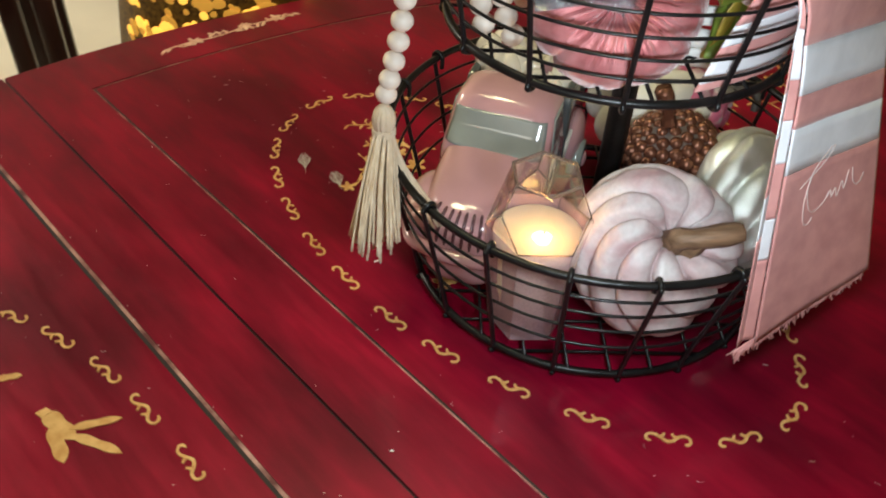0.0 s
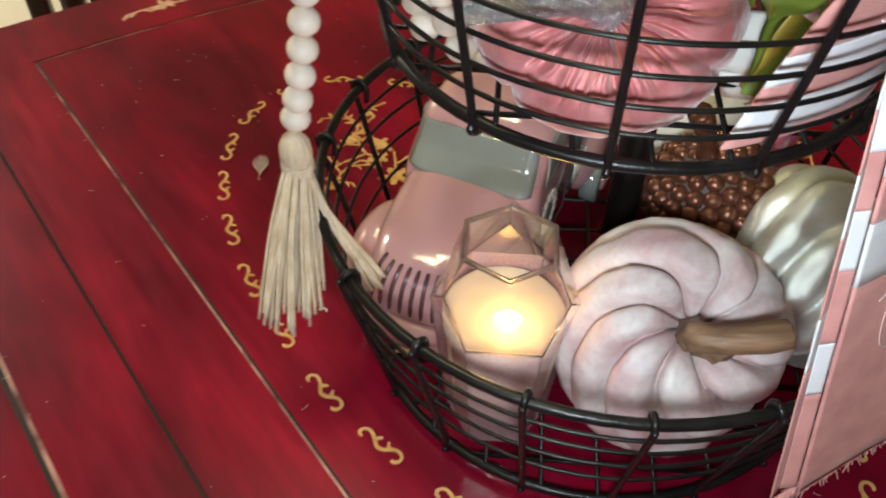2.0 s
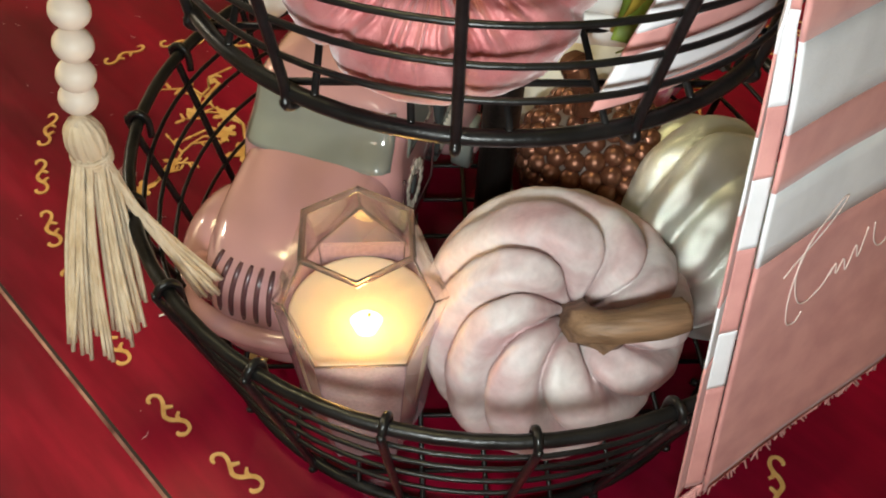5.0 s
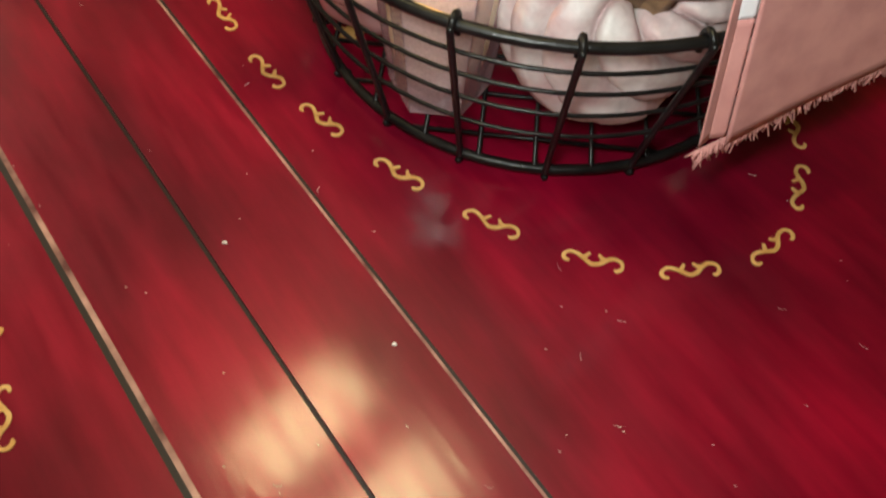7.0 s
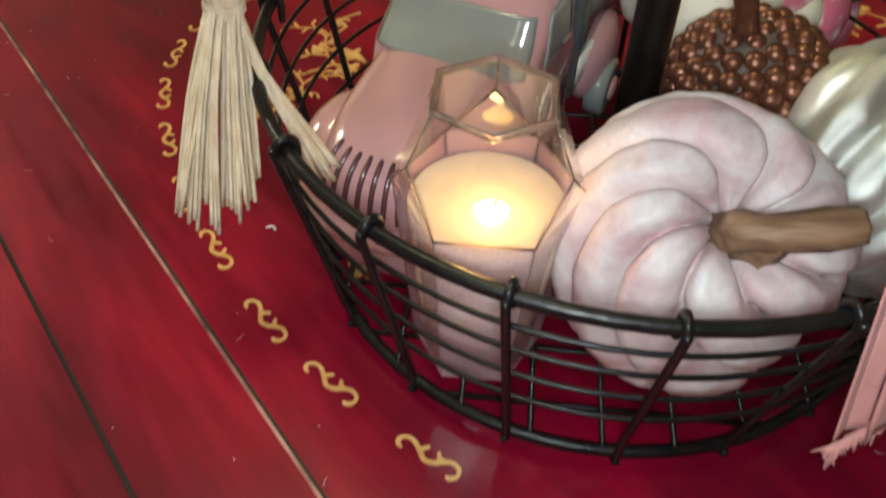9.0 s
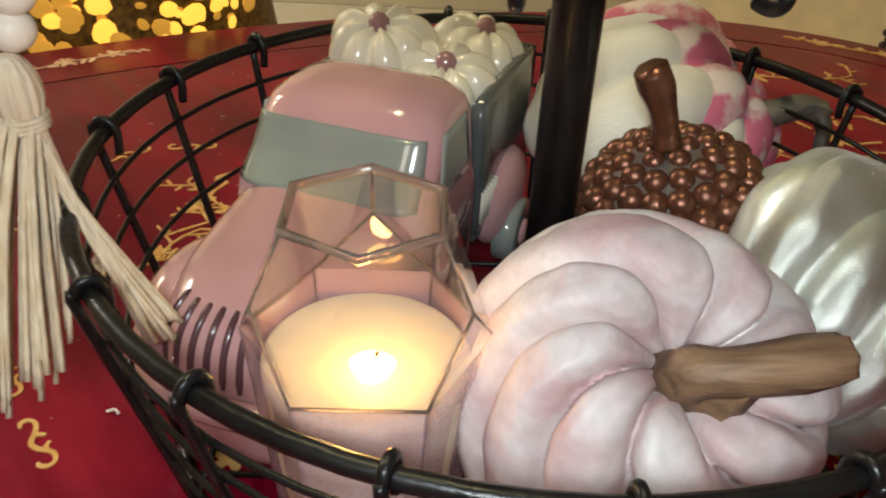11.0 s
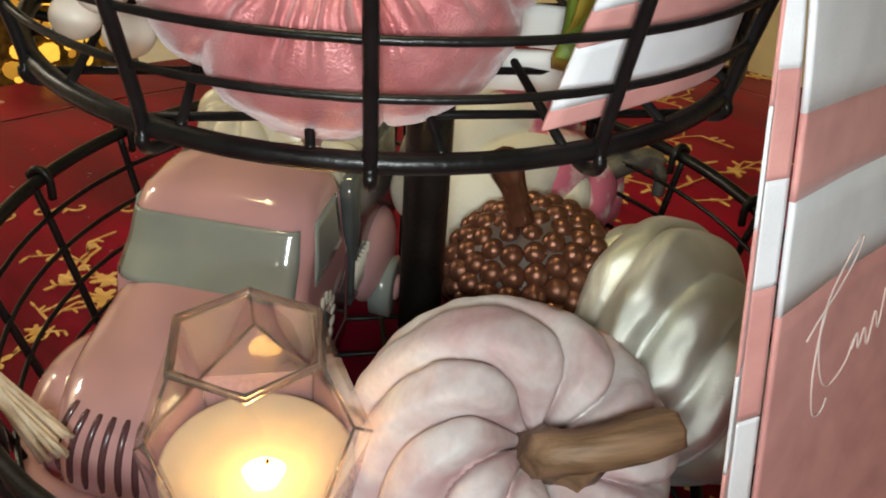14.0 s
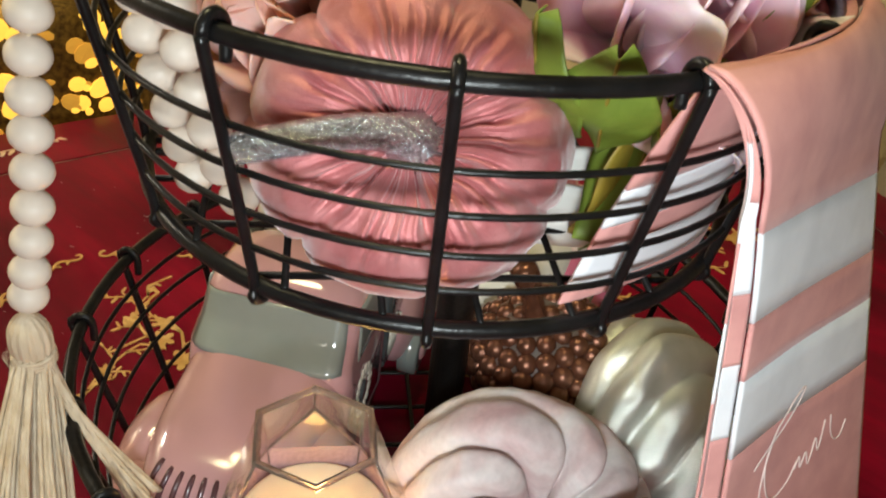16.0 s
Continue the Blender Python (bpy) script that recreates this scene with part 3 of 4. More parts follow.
LOW_R, LOW_Z, LOWB_R, LOWB_Z = 0.1625, 0.118, 0.140, 0.0085
UP_R, UP_Z, UPB_R, UPB_Z = 0.131, 0.2995, 0.117, 0.2125
LOW_AT, UP_AT = (0.001, -0.0115), (-0.006, -0.0040)


def basket(name, centre, r, z, rb, zb, posts, first, hoops, spokes):
    base = part(name, ring(rb, zb, 0.0029), IRON, stand, m=pose(*centre, 0))
    for o in spokes:
        half = math.sqrt(rb ** 2 - o ** 2)
        part("base_wire", tube([(-half, o, zb), (half, o, zb)], 0.0013, 6), IRON, base)
        part("base_wire", tube([(o, -half, zb + 0.0025), (o, half, zb + 0.0025)], 0.0013, 6), IRON, base)
    part("rim", ring(r, z, 0.0029), IRON, base)
    for f in hoops:
        part("hoop_wire", ring(rb + (r - rb) * f + 0.0012, zb + (z - zb) * f, 0.00115, wobble=0.0004), IRON, base)
    post = [(r - 0.004, 0, z - 0.009), (r - 0.0044, 0, z), (r - 0.002, 0, z + 0.0042), (r + 0.002, 0, z + 0.0042), (r + 0.0042, 0, z), (r + 0.0030, 0, z - 0.008),
            (rb + 0.0028, 0, zb + 0.008), (rb + 0.0030, 0, zb - 0.003), (rb - 0.001, 0, zb - 0.0062), (rb - 0.006, 0, zb - 0.0062)]
    me = mesh_of("post", *tube(curve_pts(post, 4), 0.0018, 8), IRON)
    for k in range(posts):
        ob = new("post", me)
        ob.parent = base
        ob.matrix_basis = pose(0, 0, 0, 0, 0, first + 360 / posts * k)
    return base


basket("lower_basket", LOW_AT, LOW_R, LOW_Z, LOWB_R, LOWB_Z, 19, -87.5, (0.34, 0.52, 0.69, 0.84), [o * 0.03 for o in range(-4, 5)])
basket("upper_basket", UP_AT, UP_R, UP_Z, UPB_R, UPB_Z, 13, -98.0, (0.20, 0.36, 0.53, 0.70), [o * 0.03 for o in range(-3, 4)])
part("pole", tube([(0.0085, -0.012, 0.004), (0.0085, -0.012, 0.40)], 0.0090, 24), IRON, stand, "thick black round pole")
part("pole_foot", tube([(0.0085, -0.012, 0.0), (0.0085, -0.012, 0.006)], 0.022, 24), IRON, stand)
part("pole_cap", ball((0.0085, -0.012, 0.405), 0.012), IRON, stand)

# ---- pink resin pumpkin ----
def stem(points, radii, sides=12, ridge=0.16, flat=1.0):
    """A ridged stalk along a way."""
    way = curve_pts(points, 6)
    rr = np.interp(np.linspace(0, 1, len(way)), np.linspace(0, 1, len(radii)), radii)
    v, f = tube(way, [float(x) for x in rr], sides)
    out = []
    for i, p in enumerate(v):
        c = Vector(way[min(i // sides, len(way) - 1)])
        out.append(tuple(c + (Vector(p) - c) * (1 + ridge * (1 if i % 2 else -1))))
    return out, f


def swirl(R, H, lobes, depth, twist, dimple, seed=0, nu=200, nv=72):
    """A squat pumpkin whose round ribs turn about its axis as they leave the stem, with narrow creases."""
    def f(a, b):
        s, c = math.sin(b), math.cos(b)
        ph = a + twist * c + 0.16 * math.sin(2 * a + seed)
        wave = abs(math.cos(lobes * ph / 2))
        rib = math.sqrt(1 - (1 - wave) ** 2)
        size = 1 + 0.05 * math.sin(2 * ph + seed) + 0.03 * math.sin(3 * ph + 2 * seed)
        cut = 1 - depth * (1 - rib) * min(1.0, 0.25 + 1.3 * s)
        rho = R * s ** 0.72 * cut * size
        z = H * c * (0.80 + 0.20 * rib) - math.copysign(dimple * H * math.exp(-((rho / (0.30 * R)) ** 2)), c)
        p = Vector((rho * math.cos(a), rho * math.sin(a), z))
        return tuple(p + 0.0007 * noise.noise_vector(p * 150) + 0.0012 * noise.noise_vector(p * 45 + Vector((seed, 0, 0))))
    return surface(f, nu, nv)


RP = Vector((0.0300, -0.0865, 0.0715))
resin = thing("resin_pumpkin", "pale pink and white swirled resin pumpkin with a brown stem", "pumpkin")
part("body", swirl(0.0620, 0.050, 9, 0.36, 1.20, 0.46, 1), RESIN, resin, m=toward(RP, (0.22, -0.52, 0.82), 20))
part("stem", stem([(0.037, -0.106, 0.094), (0.036, -0.116, 0.106), (0.046, -0.120, 0.110), (0.062, -0.119, 0.1125), (0.076, -0.1165, 0.114)], [0.010, 0.0080, 0.0066, 0.0070, 0.0078, 0.0066], 14, 0.09), STEMWOOD, resin, "brown carved curved stem")
part("stem_foot", stem([(0.045, -0.112, 0.090), (0.046, -0.117, 0.098), (0.050, -0.119, 0.107)], [0.0075, 0.0060, 0.0050], 12, 0.14), STEMWOOD, resin)

# ---- candle in faceted glass ----
HOLDER = pose(-0.0555, -0.1000, 0.0125, 0, 0, 1)
candle = thing("candle_holder", "faceted clear glass candle holder with a rose base", "candle holder", HOLDER)
FOOT_R, WAIST_R, SHOULDER_R, MOUTH_R = 0.0285, 0.0375, 0.0345, 0.0245


def facets(s):
    """Corners of the gem, s inside its skin: foot and waist (six each), shoulder (three), mouth (six)."""
    def at(r, w, z):
        return ((r - s) * math.cos(radians(w)), (r - s) * math.sin(radians(w)), z)
    sides = [-90 + 120 * j + d for j in range(3) for d in (-29, 29)]
    foot = [at(FOOT_R, w, s) for w in sides]
    waist = [at(WAIST_R, w, 0.0905) for w in sides]
    shoulder = [at(SHOULDER_R, -30 + 120 * j, 0.111) for j in range(3)]
    mouth = [at(MOUTH_R, -90 + 60 * k, 0.132) for k in range(6)]
    return foot, waist, shoulder, mouth


def gem_top():
    """The clear upper facets, two skins joined at the mouth."""
    verts, faces = [], []
    for s, flip in ((0.0, False), (0.0022, True)):
        o = len(verts)
        foot, waist, shoulder, mouth = facets(s)
        verts += waist + shoulder + mouth
        W, S, M = (lambda k: o + k % 6), (lambda k: o + 6 + k % 3), (lambda k: o + 9 + k % 6)
        skin = []
        for j in range(3):
            a, b = 2 * j, 2 * j + 1
            skin += [(W(a), W(b), M(2 * j)), (W(b), S(j), M(2 * j + 1), M(2 * j)), (S(j - 1), W(a), M(2 * j), M(2 * j - 1)), (W(b), W(b + 1), S(j))]
        faces += [q[::-1] if flip else q for q in skin]
    for k in range(6):
        a, b = 9 + k, 9 + (k + 1) % 6
        faces.append((a, b, b + 15, a + 15))
    return verts, faces


def gem_base():
    foot, waist, _, _ = facets(0.0)
    verts = foot + waist
    faces = [tuple(range(6))[::-1]] + [(k, (k + 1) % 6, (k + 1) % 6 + 6, k + 6) for k in range(6)]
    return verts, faces


glass = part("glass", gem_top(), GLASS, candle, "clear cut upper facets", smooth=False)
glass.visible_shadow = False
base_glass = part("glass_base", gem_base(), ROSEGLASS, candle, "milky rose lower facets", smooth=False)
base_glass.visible_shadow = False
FOOT, WAIST, SHOULDER, MOUTH = facets(0.0004)
for j in range(3):
    for a, b in ((WAIST[2 * j], WAIST[2 * j + 1]), (WAIST[2 * j + 1], SHOULDER[j]), (WAIST[(2 * j + 2) % 6], SHOULDER[j]), (SHOULDER[j], MOUTH[2 * j + 1])):
        part("facet_edge", tube([a, b], 0.00055, 6), GLASSEDGE, glass)
for k in range(6):
    part("base_edge", tube([FOOT[k], WAIST[k]], 0.0004, 6), GLASSEDGE, base_glass)
part("mouth_rim", tube(MOUTH, 0.0015, 8, closed=True), GLASSEDGE, glass)
electric = thing("led_candle", "cream wax candle glowing warm inside the glass", "candle", HOLDER)
wax = [(0.0035, 0, 0, 0.0245, 0.0245, 0.0244), (0.046, 0, 0, 0.0285, 0.0285, 0.0284), (0.076, 0, 0, 0.0310, 0.0310, 0.0309), (0.0820, 0, 0, 0.0312, 0.0312, 0.0311), (0.0830, 0, 0, 0.0295, 0.0295, 0.0294), (0.0810, 0, 0, 0.020, 0.020, 0.0199)]
part("wax", loft(wax, 12), WAX, electric)
part("flame", surface(lambda a, b: (0.002 + 0.0066 * math.sin(b) * math.cos(a) * (1 + 0.15 * math.sin(3 * a)), -0.006 + 0.0066 * math.sin(b) * math.sin(a), 0.0826 + 0.0030 * math.cos(b)), 18, 12), FLAME, electric, "small bright warm flame")
part("wick", tube([(0.0030, -0.0045, 0.0850), (0.0034, -0.0043, 0.0868)], 0.0006, 6), SEAM, electric)
lamp("candle_light", "POINT", 0.041, (1.0, 0.56, 0.15), pose(-0.0535, -0.1060, 0.1065), 0.005)

# ---- truck ----
TRUCK_AT = pose(-0.071, 0.027, 0.0135, 0, 0, -20) @ Matrix.Scale(1.05, 4)
truck = thing("ceramic_truck", "glossy pink and grey ceramic pickup truck in the basket", "truck", TRUCK_AT)
part("cab", loft([(0.012, 0, 0.006, 0.040, 0.034, 0.010), (0.060, 0, 0.004, 0.042, 0.036, 0.012), (0.074, 0, 0.004, 0.0405, 0.034, 0.012), (0.084, 0, 0.010, 0.0395, 0.0290, 0.012),
                  (0.0945, 0, 0.014, 0.0385, 0.0255, 0.013), (0.1000, 0, 0.015, 0.0365, 0.0235, 0.014), (0.1038, 0, 0.0155, 0.0315, 0.0190, 0.014), (0.1058, 0, 0.016, 0.021, 0.011, 0.010)], 10), PINKGLAZE, truck)


def bonnet_at(a, b):
    x = 0.0415 * math.copysign(abs(math.cos(a)) ** 0.55, math.cos(a)) * math.sin(b) ** 0.42
    y = -0.046 + 0.061 * math.copysign(abs(math.sin(a)) ** 0.62, math.sin(a)) * math.sin(b) ** 0.45
    z = 0.044 + 0.0355 * math.copysign(abs(math.cos(b)) ** 0.55, math.cos(b))
    ahead = max(0.0, (0.010 - y) / 0.12)
    return (x * (1 - 0.24 * ahead ** 1.5), y, z - 0.012 * ahead)


def windscreen(u, v):
    # lies on the sloping front of the cab and wraps a little round its corners
    z = 0.0735 + 0.0225 * v
    x = (2 * u - 1) * (0.0375 - 0.0025 * v)
    y = float(np.interp(z, (0.060, 0.074, 0.084, 0.096, 0.102), (-0.032, -0.030, -0.019, -0.0115, -0.0085)))
    bend = max(0.0, abs(x) - 0.0275)
    return (x, y - 0.0016 + 0.012 - math.sqrt(max(0.0, 0.012 ** 2 - bend ** 2)), z + 0.0008)


part("bonnet", surface(bonnet_at, 72, 32), PINKGLAZE, truck)
for sx in (-1, 1):
    part("fender", ball((sx * 0.036, -0.060, 0.034), 0.0245, 28, 16, (0.76, 1.40, 1.05)), PINKGLAZE, truck)
    for sy in (-0.050, 0.070):
        w = part("wheel", tube([(sx * 0.050 - 0.006, sy, 0.017), (sx * 0.050 - 0.005, sy, 0.017), (sx * 0.050 + 0.005, sy, 0.017), (sx * 0.050 + 0.006, sy, 0.017)], [0.013, 0.0165, 0.0165, 0.013], 24), GREYGLAZE, truck)
        part("hub", ball((sx * 0.056, sy, 0.017), 0.007, 12, 8, (0.4, 1, 1)), PINKGLAZE, w)
    part("headlight", ball((sx * 0.034, -0.088, 0.046), 0.0080, 14, 10), PINKGLAZE, truck)
    # side window, set into the cab's flank
    part("side_window", sheet(lambda u, v, s=sx: (s * (0.0414 - 0.0026 * v), -0.012 + 0.010 * v + (0.036 - 0.010 * v) * u, 0.072 + 0.024 * v), 8, 6, 0.001 * sx), GREYGLAZE, truck)
    part("door_crease", tube([(sx * 0.0422, -0.020, 0.064), (sx * 0.0430, -0.018, 0.030), (sx * 0.0430, 0.022, 0.030), (sx * 0.0425, 0.026, 0.064)], 0.0008, 6), DARKGLAZE, truck)
part("windshield", sheet(windscreen, 24, 12, 0.0012), GREYGLAZE, truck)
for k in range(8):
    x = (-0.0280 + 0.0080 * k) / 0.0415
    turn = -math.pi / 2 + math.copysign(math.asin(abs(x) ** (1 / 0.55)), x)
    part("grille_slot", tube([bonnet_at(turn, b) for b in np.linspace(0.60, 1.45, 12)], [0.0008] + [0.0013] * 10 + [0.0008], 8), DARKGLAZE, truck)
part("bumper", tube(curve_pts([(-0.046, -0.080, 0.036), (-0.036, -0.100, 0.036), (-0.018, -0.1085, 0.037), (0.0, -0.1105, 0.037), (0.018, -0.1085, 0.037), (0.036, -0.100, 0.036), (0.046, -0.080, 0.036)], 6), 0.0052, 12), PINKGLAZE, truck)
# a white daisy painted on each door
for sx in (-1, 1):
    for k in range(14):
        w = 2 * math.pi * k / 14
        part("daisy_petal", ball((sx * 0.0422, -0.004 + 0.0105 * math.cos(w), 0.047 + 0.0125 * math.sin(w)), 0.0034, 10, 6, (0.25, 0.55 + 0.5 * abs(math.cos(w)), 0.55 + 0.5 * abs(math.sin(w)))), CREAMGLAZE, truck)
    part("daisy_eye", ball((sx * 0.0422, -0.004, 0.047), 0.0048, 14, 8, (0.25, 1, 1.2)), BEDGLAZE, truck)
bed = part("cargo_bed", rbox((0, 0.078, 0.030), (0.042, 0.042, 0.006), 0.003), BEDGLAZE, truck, "dark grey open cargo bed")
for c, h in (((-0.039, 0.078, 0.061), (0.004, 0.042, 0.033)), ((0.039, 0.078, 0.061), (0.004, 0.042, 0.033)), ((0, 0.118, 0.061), (0.042, 0.004, 0.033))):
    part("bed_side", rbox(c, h, 0.003), BEDGLAZE, bed)
for sx in (-1, 1):
    part("rear_fender", ball((sx * 0.041, 0.076, 0.032), 0.024, 24, 14, (0.5, 1.25, 1.0)), PINKGLAZE, truck)
for k in range(6):
    part("flank_flute", tube([(0.0435, 0.038 + 0.003 * k, 0.036), (0.0440, 0.038 + 0.0036 * k, 0.052)], 0.0011, 6), CREAMGLAZE, truck)
BED = [(0.014, 0.064, 0.082, 0.027, 0.024), (-0.020, 0.072, 0.090, 0.027, 0.027), (0.017, 0.099, 0.089, 0.024, 0.021), (-0.014, 0.100, 0.074, 0.025, 0.022)]
for i, (x, y, z, r, h) in enumerate(BED):
    p = part("glazed_pumpkin", gourd(r, h, 8, 0.16, 0.0, 0.22, i, 64, 24), CREAMGLAZE, truck, "small cream glazed pumpkin", m=pose(x, y, z, 14, 6 * (-1) ** i, 30 * i))
    part("stub", ball((0, 0, h * 0.76), 0.0052, 12, 8, (1, 1, 1.1)), MAUVE, p, "mauve stem stub")

# ---- copper acorn ----
acorn = thing("copper_acorn", "brown copper-painted acorn with a beaded cap", "acorn")
AC = Vector((0.0608, 0.0085, 0.0875))
AM = toward(AC, (-0.25, -0.10, 0.95))
cap = [moved(surface(lambda a, b: (0.0365 * math.sin(b) * math.cos(a), 0.0365 * math.sin(b) * math.sin(a), 0.030 * math.cos(b) if b < 1.6 else -0.006 * (b - 1.5)), 40, 24), Matrix())]
part("cap", cap[0], COPPERDARK, acorn, m=AM)
BUMP = mesh_of("cap_bead", *ball((0, 0, 0), 1.0, 10, 7), COPPER)
for j, (lat, count) in enumerate(((13, 5), (29, 11), (45, 16), (61, 19), (77, 21), (93, 21))):
    for k in range(count):
        a, b = 2 * math.pi * (k + 0.5 * (j % 2)) / count, radians(lat)
        ob = new("cap_bead", BUMP)
        ob.parent = acorn
        r = 0.0046 + 0.0015 * math.sin(b)
        ob.matrix_basis = AM @ Matrix.Translation((0.0345 * math.sin(b) * math.cos(a), 0.0345 * math.sin(b) * math.sin(a), 0.0278 * math.cos(b))) @ Matrix.Diagonal((r * 1.06, r * 1.06, r * 1.06, 1))
part("nut", surface(lambda a, b: (0.031 * math.sin(b) * math.cos(a), 0.031 * math.sin(b) * math.sin(a), -0.012 + 0.046 * math.cos(b) * (1 if b < 1.57 else 1.12)), 32, 18), COPPER, acorn, m=AM @ Matrix.Translation((0, 0, -0.006)) @ Matrix.Diagonal((1, 1, 0.75, 1)))
part("stalk", stem([(0.0525, 0.0060, 0.117), (0.0500, 0.0050, 0.128), (0.0455, 0.0035, 0.139), (0.0405, 0.0020, 0.149)], [0.0068, 0.0052, 0.0056, 0.0072, 0.0066], 14, 0.03), COPPER, acorn)

# ---- white velvet pumpkin ----
white = thing("velvet_pumpkin", "shiny pearl white crushed velvet pumpkin", "pumpkin")
part("body", gourd(0.0595, 0.0420, 11, 0.13, 0.55, 0.16, 3, 208, 64, 0.8, 0.0016), WHITEVELVET, white, m=toward((0.1170, -0.0300, 0.0715), (0.88, -0.10, 0.40), 10))
part("stem", stem([(0.148, -0.034, 0.084), (0.156, -0.034, 0.092), (0.158, -0.031, 0.100)], [0.007, 0.006, 0.006]), TWIST, white)

# ---- printed fabric pumpkin at the back ----
fabric = thing("fabric_pumpkin", "white satin pumpkin with magenta print and twisted stem", "pumpkin")
part("body", gourd(0.060, 0.056, 7, 0.14, 0.0, 0.2, 5, 112, 40, 0.8, 0.0016), SATIN, fabric, m=toward((0.066, 0.098, 0.078), (0.55, -0.10, 0.55), 0))
part("print_patch", gourd(0.0606, 0.0566, 7, 0.14, 0.0, 0.2, 5, 112, 40, 0.8, 0.0016), SATINPINK, fabric, "magenta flower print", m=toward((0.078, 0.106, 0.080), (0.55, -0.10, 0.55), 8))
part("stem", stem([(0.098, 0.090, 0.092), (0.118, 0.086, 0.096), (0.140, 0.092, 0.099), (0.156, 0.098, 0.094)], [0.009, 0.006, 0.0055, 0.005], 10, 0.2), TWIST, fabric)
part("stem_fork", stem([(0.150, 0.096, 0.098), (0.156, 0.094, 0.088), (0.156, 0.092, 0.076)], [0.004, 0.0035, 0.003], 10, 0.2), TWIST, fabric)

# ---- pink velvet pumpkin in the upper basket ----
pinkp = thing("pink_velvet_pumpkin", "pink crushed velvet pumpkin with a silver glitter stem", "pumpkin")


def pleated(R, H):
    """Soft velvet lobes gathered into fine creases round the stem."""
    def f(a, b):
        s, c = math.sin(b), math.cos(b)
        lobe = abs(math.cos(3.5 * a + 0.25 * math.sin(2 * a)))
        lobe = math.sqrt(1 - (1 - lobe) ** 2)
        crease = math.sin(31 * a + 2.2 * math.sin(3 * a)) + 0.6 * math.sin(53 * a + 1.5 * math.sin(4 * a))
        near = math.exp(-((s - 0.34) / 0.30) ** 2)
        rho = R * s ** 0.74 * (1 - 0.10 * (1 - lobe) * s)
        z = H * c * (0.84 + 0.16 * lobe) - math.copysign(0.42 * H * math.exp(-((rho / (0.34 * R)) ** 2)), c)
        z += math.copysign(1, c) * H * 0.040 * crease * near
        p = Vector((rho * math.cos(a), rho * math.sin(a), z))
        return tuple(p + 0.0016 * noise.noise_vector(p * 70) + 0.0006 * noise.noise_vector(p * 210))
    return surface(f, 260, 72)


PV, PV_AXIS = Vector((-0.0270, -0.0760, 0.2545)), Vector((-0.10, -0.88, 0.45)).normalized()
part("body", pleated(0.0520, 0.0385), PINKVELVET, pinkp, m=toward(PV, PV_AXIS, 0))
root = PV + PV_AXIS * 0.020
part("stem", stem([root, root + PV_AXIS * 0.010 + Vector((-0.004, 0, 0.001)), root + PV_AXIS * 0.0155 + Vector((-0.018, 0, 0.001)), (-0.0790, -0.1090, 0.2660)], [0.0120, 0.0066, 0.0052, 0.0050, 0.0044], 14, 0.05), GLITTER, pinkp, "silver glitter curved stem")

# ---- bead garland ----
garland = thing("bead_garland", "string of white wooden beads with a cotton tassel", "garland")
BEAD = mesh_of("bead", *ball((0, 0, 0), 0.0073, 20, 12, (1, 1, 0.92)), WOODBEAD)


def beads(points, step=0.0132):
    way = curve_pts(points, 24)
    run, at = 0.0, []
    last = way[0]
    at.append((last, (way[1] - way[0])))
    for a, b in zip(way, way[1:]):
        run += (b - a).length
        if run >= step:
            at.append((b, b - a))
            run = 0.0
    if run > 0.45 * step:
        at.append((way[-1], way[-1] - way[-2]))
    for p, d in at:
        ob = new("bead", BEAD)
        ob.parent = garland
        ob.matrix_basis = toward(p, d)
    part("cord", tube(way, 0.0011, 6), COTTON, garland)


beads([(-0.104, -0.060, 0.300), (-0.122, -0.055, 0.3125), (-0.135, -0.052, 0.312), (-0.1420, -0.054, 0.290), (-0.1475, -0.055, 0.257), (-0.1528, -0.056, 0.216), (-0.1610, -0.0567, 0.1745)])
beads([(-0.112, -0.050, 0.302), (-0.1125, -0.050, 0.286), (-0.1105, -0.049, 0.270), (-0.1065, -0.048, 0.254), (-0.1035, -0.047, 0.238), (-0.1000, -0.046, 0.2215)])
beads([(-0.101, -0.063, 0.302), (-0.0995, -0.062, 0.283), (-0.0955, -0.062, 0.265), (-0.0920, -0.062, 0.250), (-0.0880, -0.062, 0.234), (-0.0825, -0.062, 0.2215)])
beads([(-0.092, -0.030, 0.30), (-0.084, -0.022, 0.27), (-0.078, -0.018, 0.24), (-0.072, -0.012, 0.224)])
rnd = random.Random(6)
part("tassel_knot", surface(lambda a, b: (-0.1625 + 0.0078 * math.sin(b) * math.cos(a) * (1 + 0.05 * math.sin(14 * a)), -0.0600 + 0.0078 * math.sin(b) * math.sin(a) * (1 + 0.05 * math.sin(14 * a)), 0.1560 + 0.0125 * math.cos(b)), 56, 16), COTTON, garland, "bound cotton tassel head")
part("tassel_binding", join(*[tube([(-0.1625 + 0.0074 * math.cos(w), -0.0600 + 0.0074 * math.sin(w), 0.1490 - 0.0015 * k) for w in np.linspace(0, 2 * math.pi, 21)[:-1]], 0.0010, 6, closed=True) for k in range(3)]), COTTON, garland)
strands = []
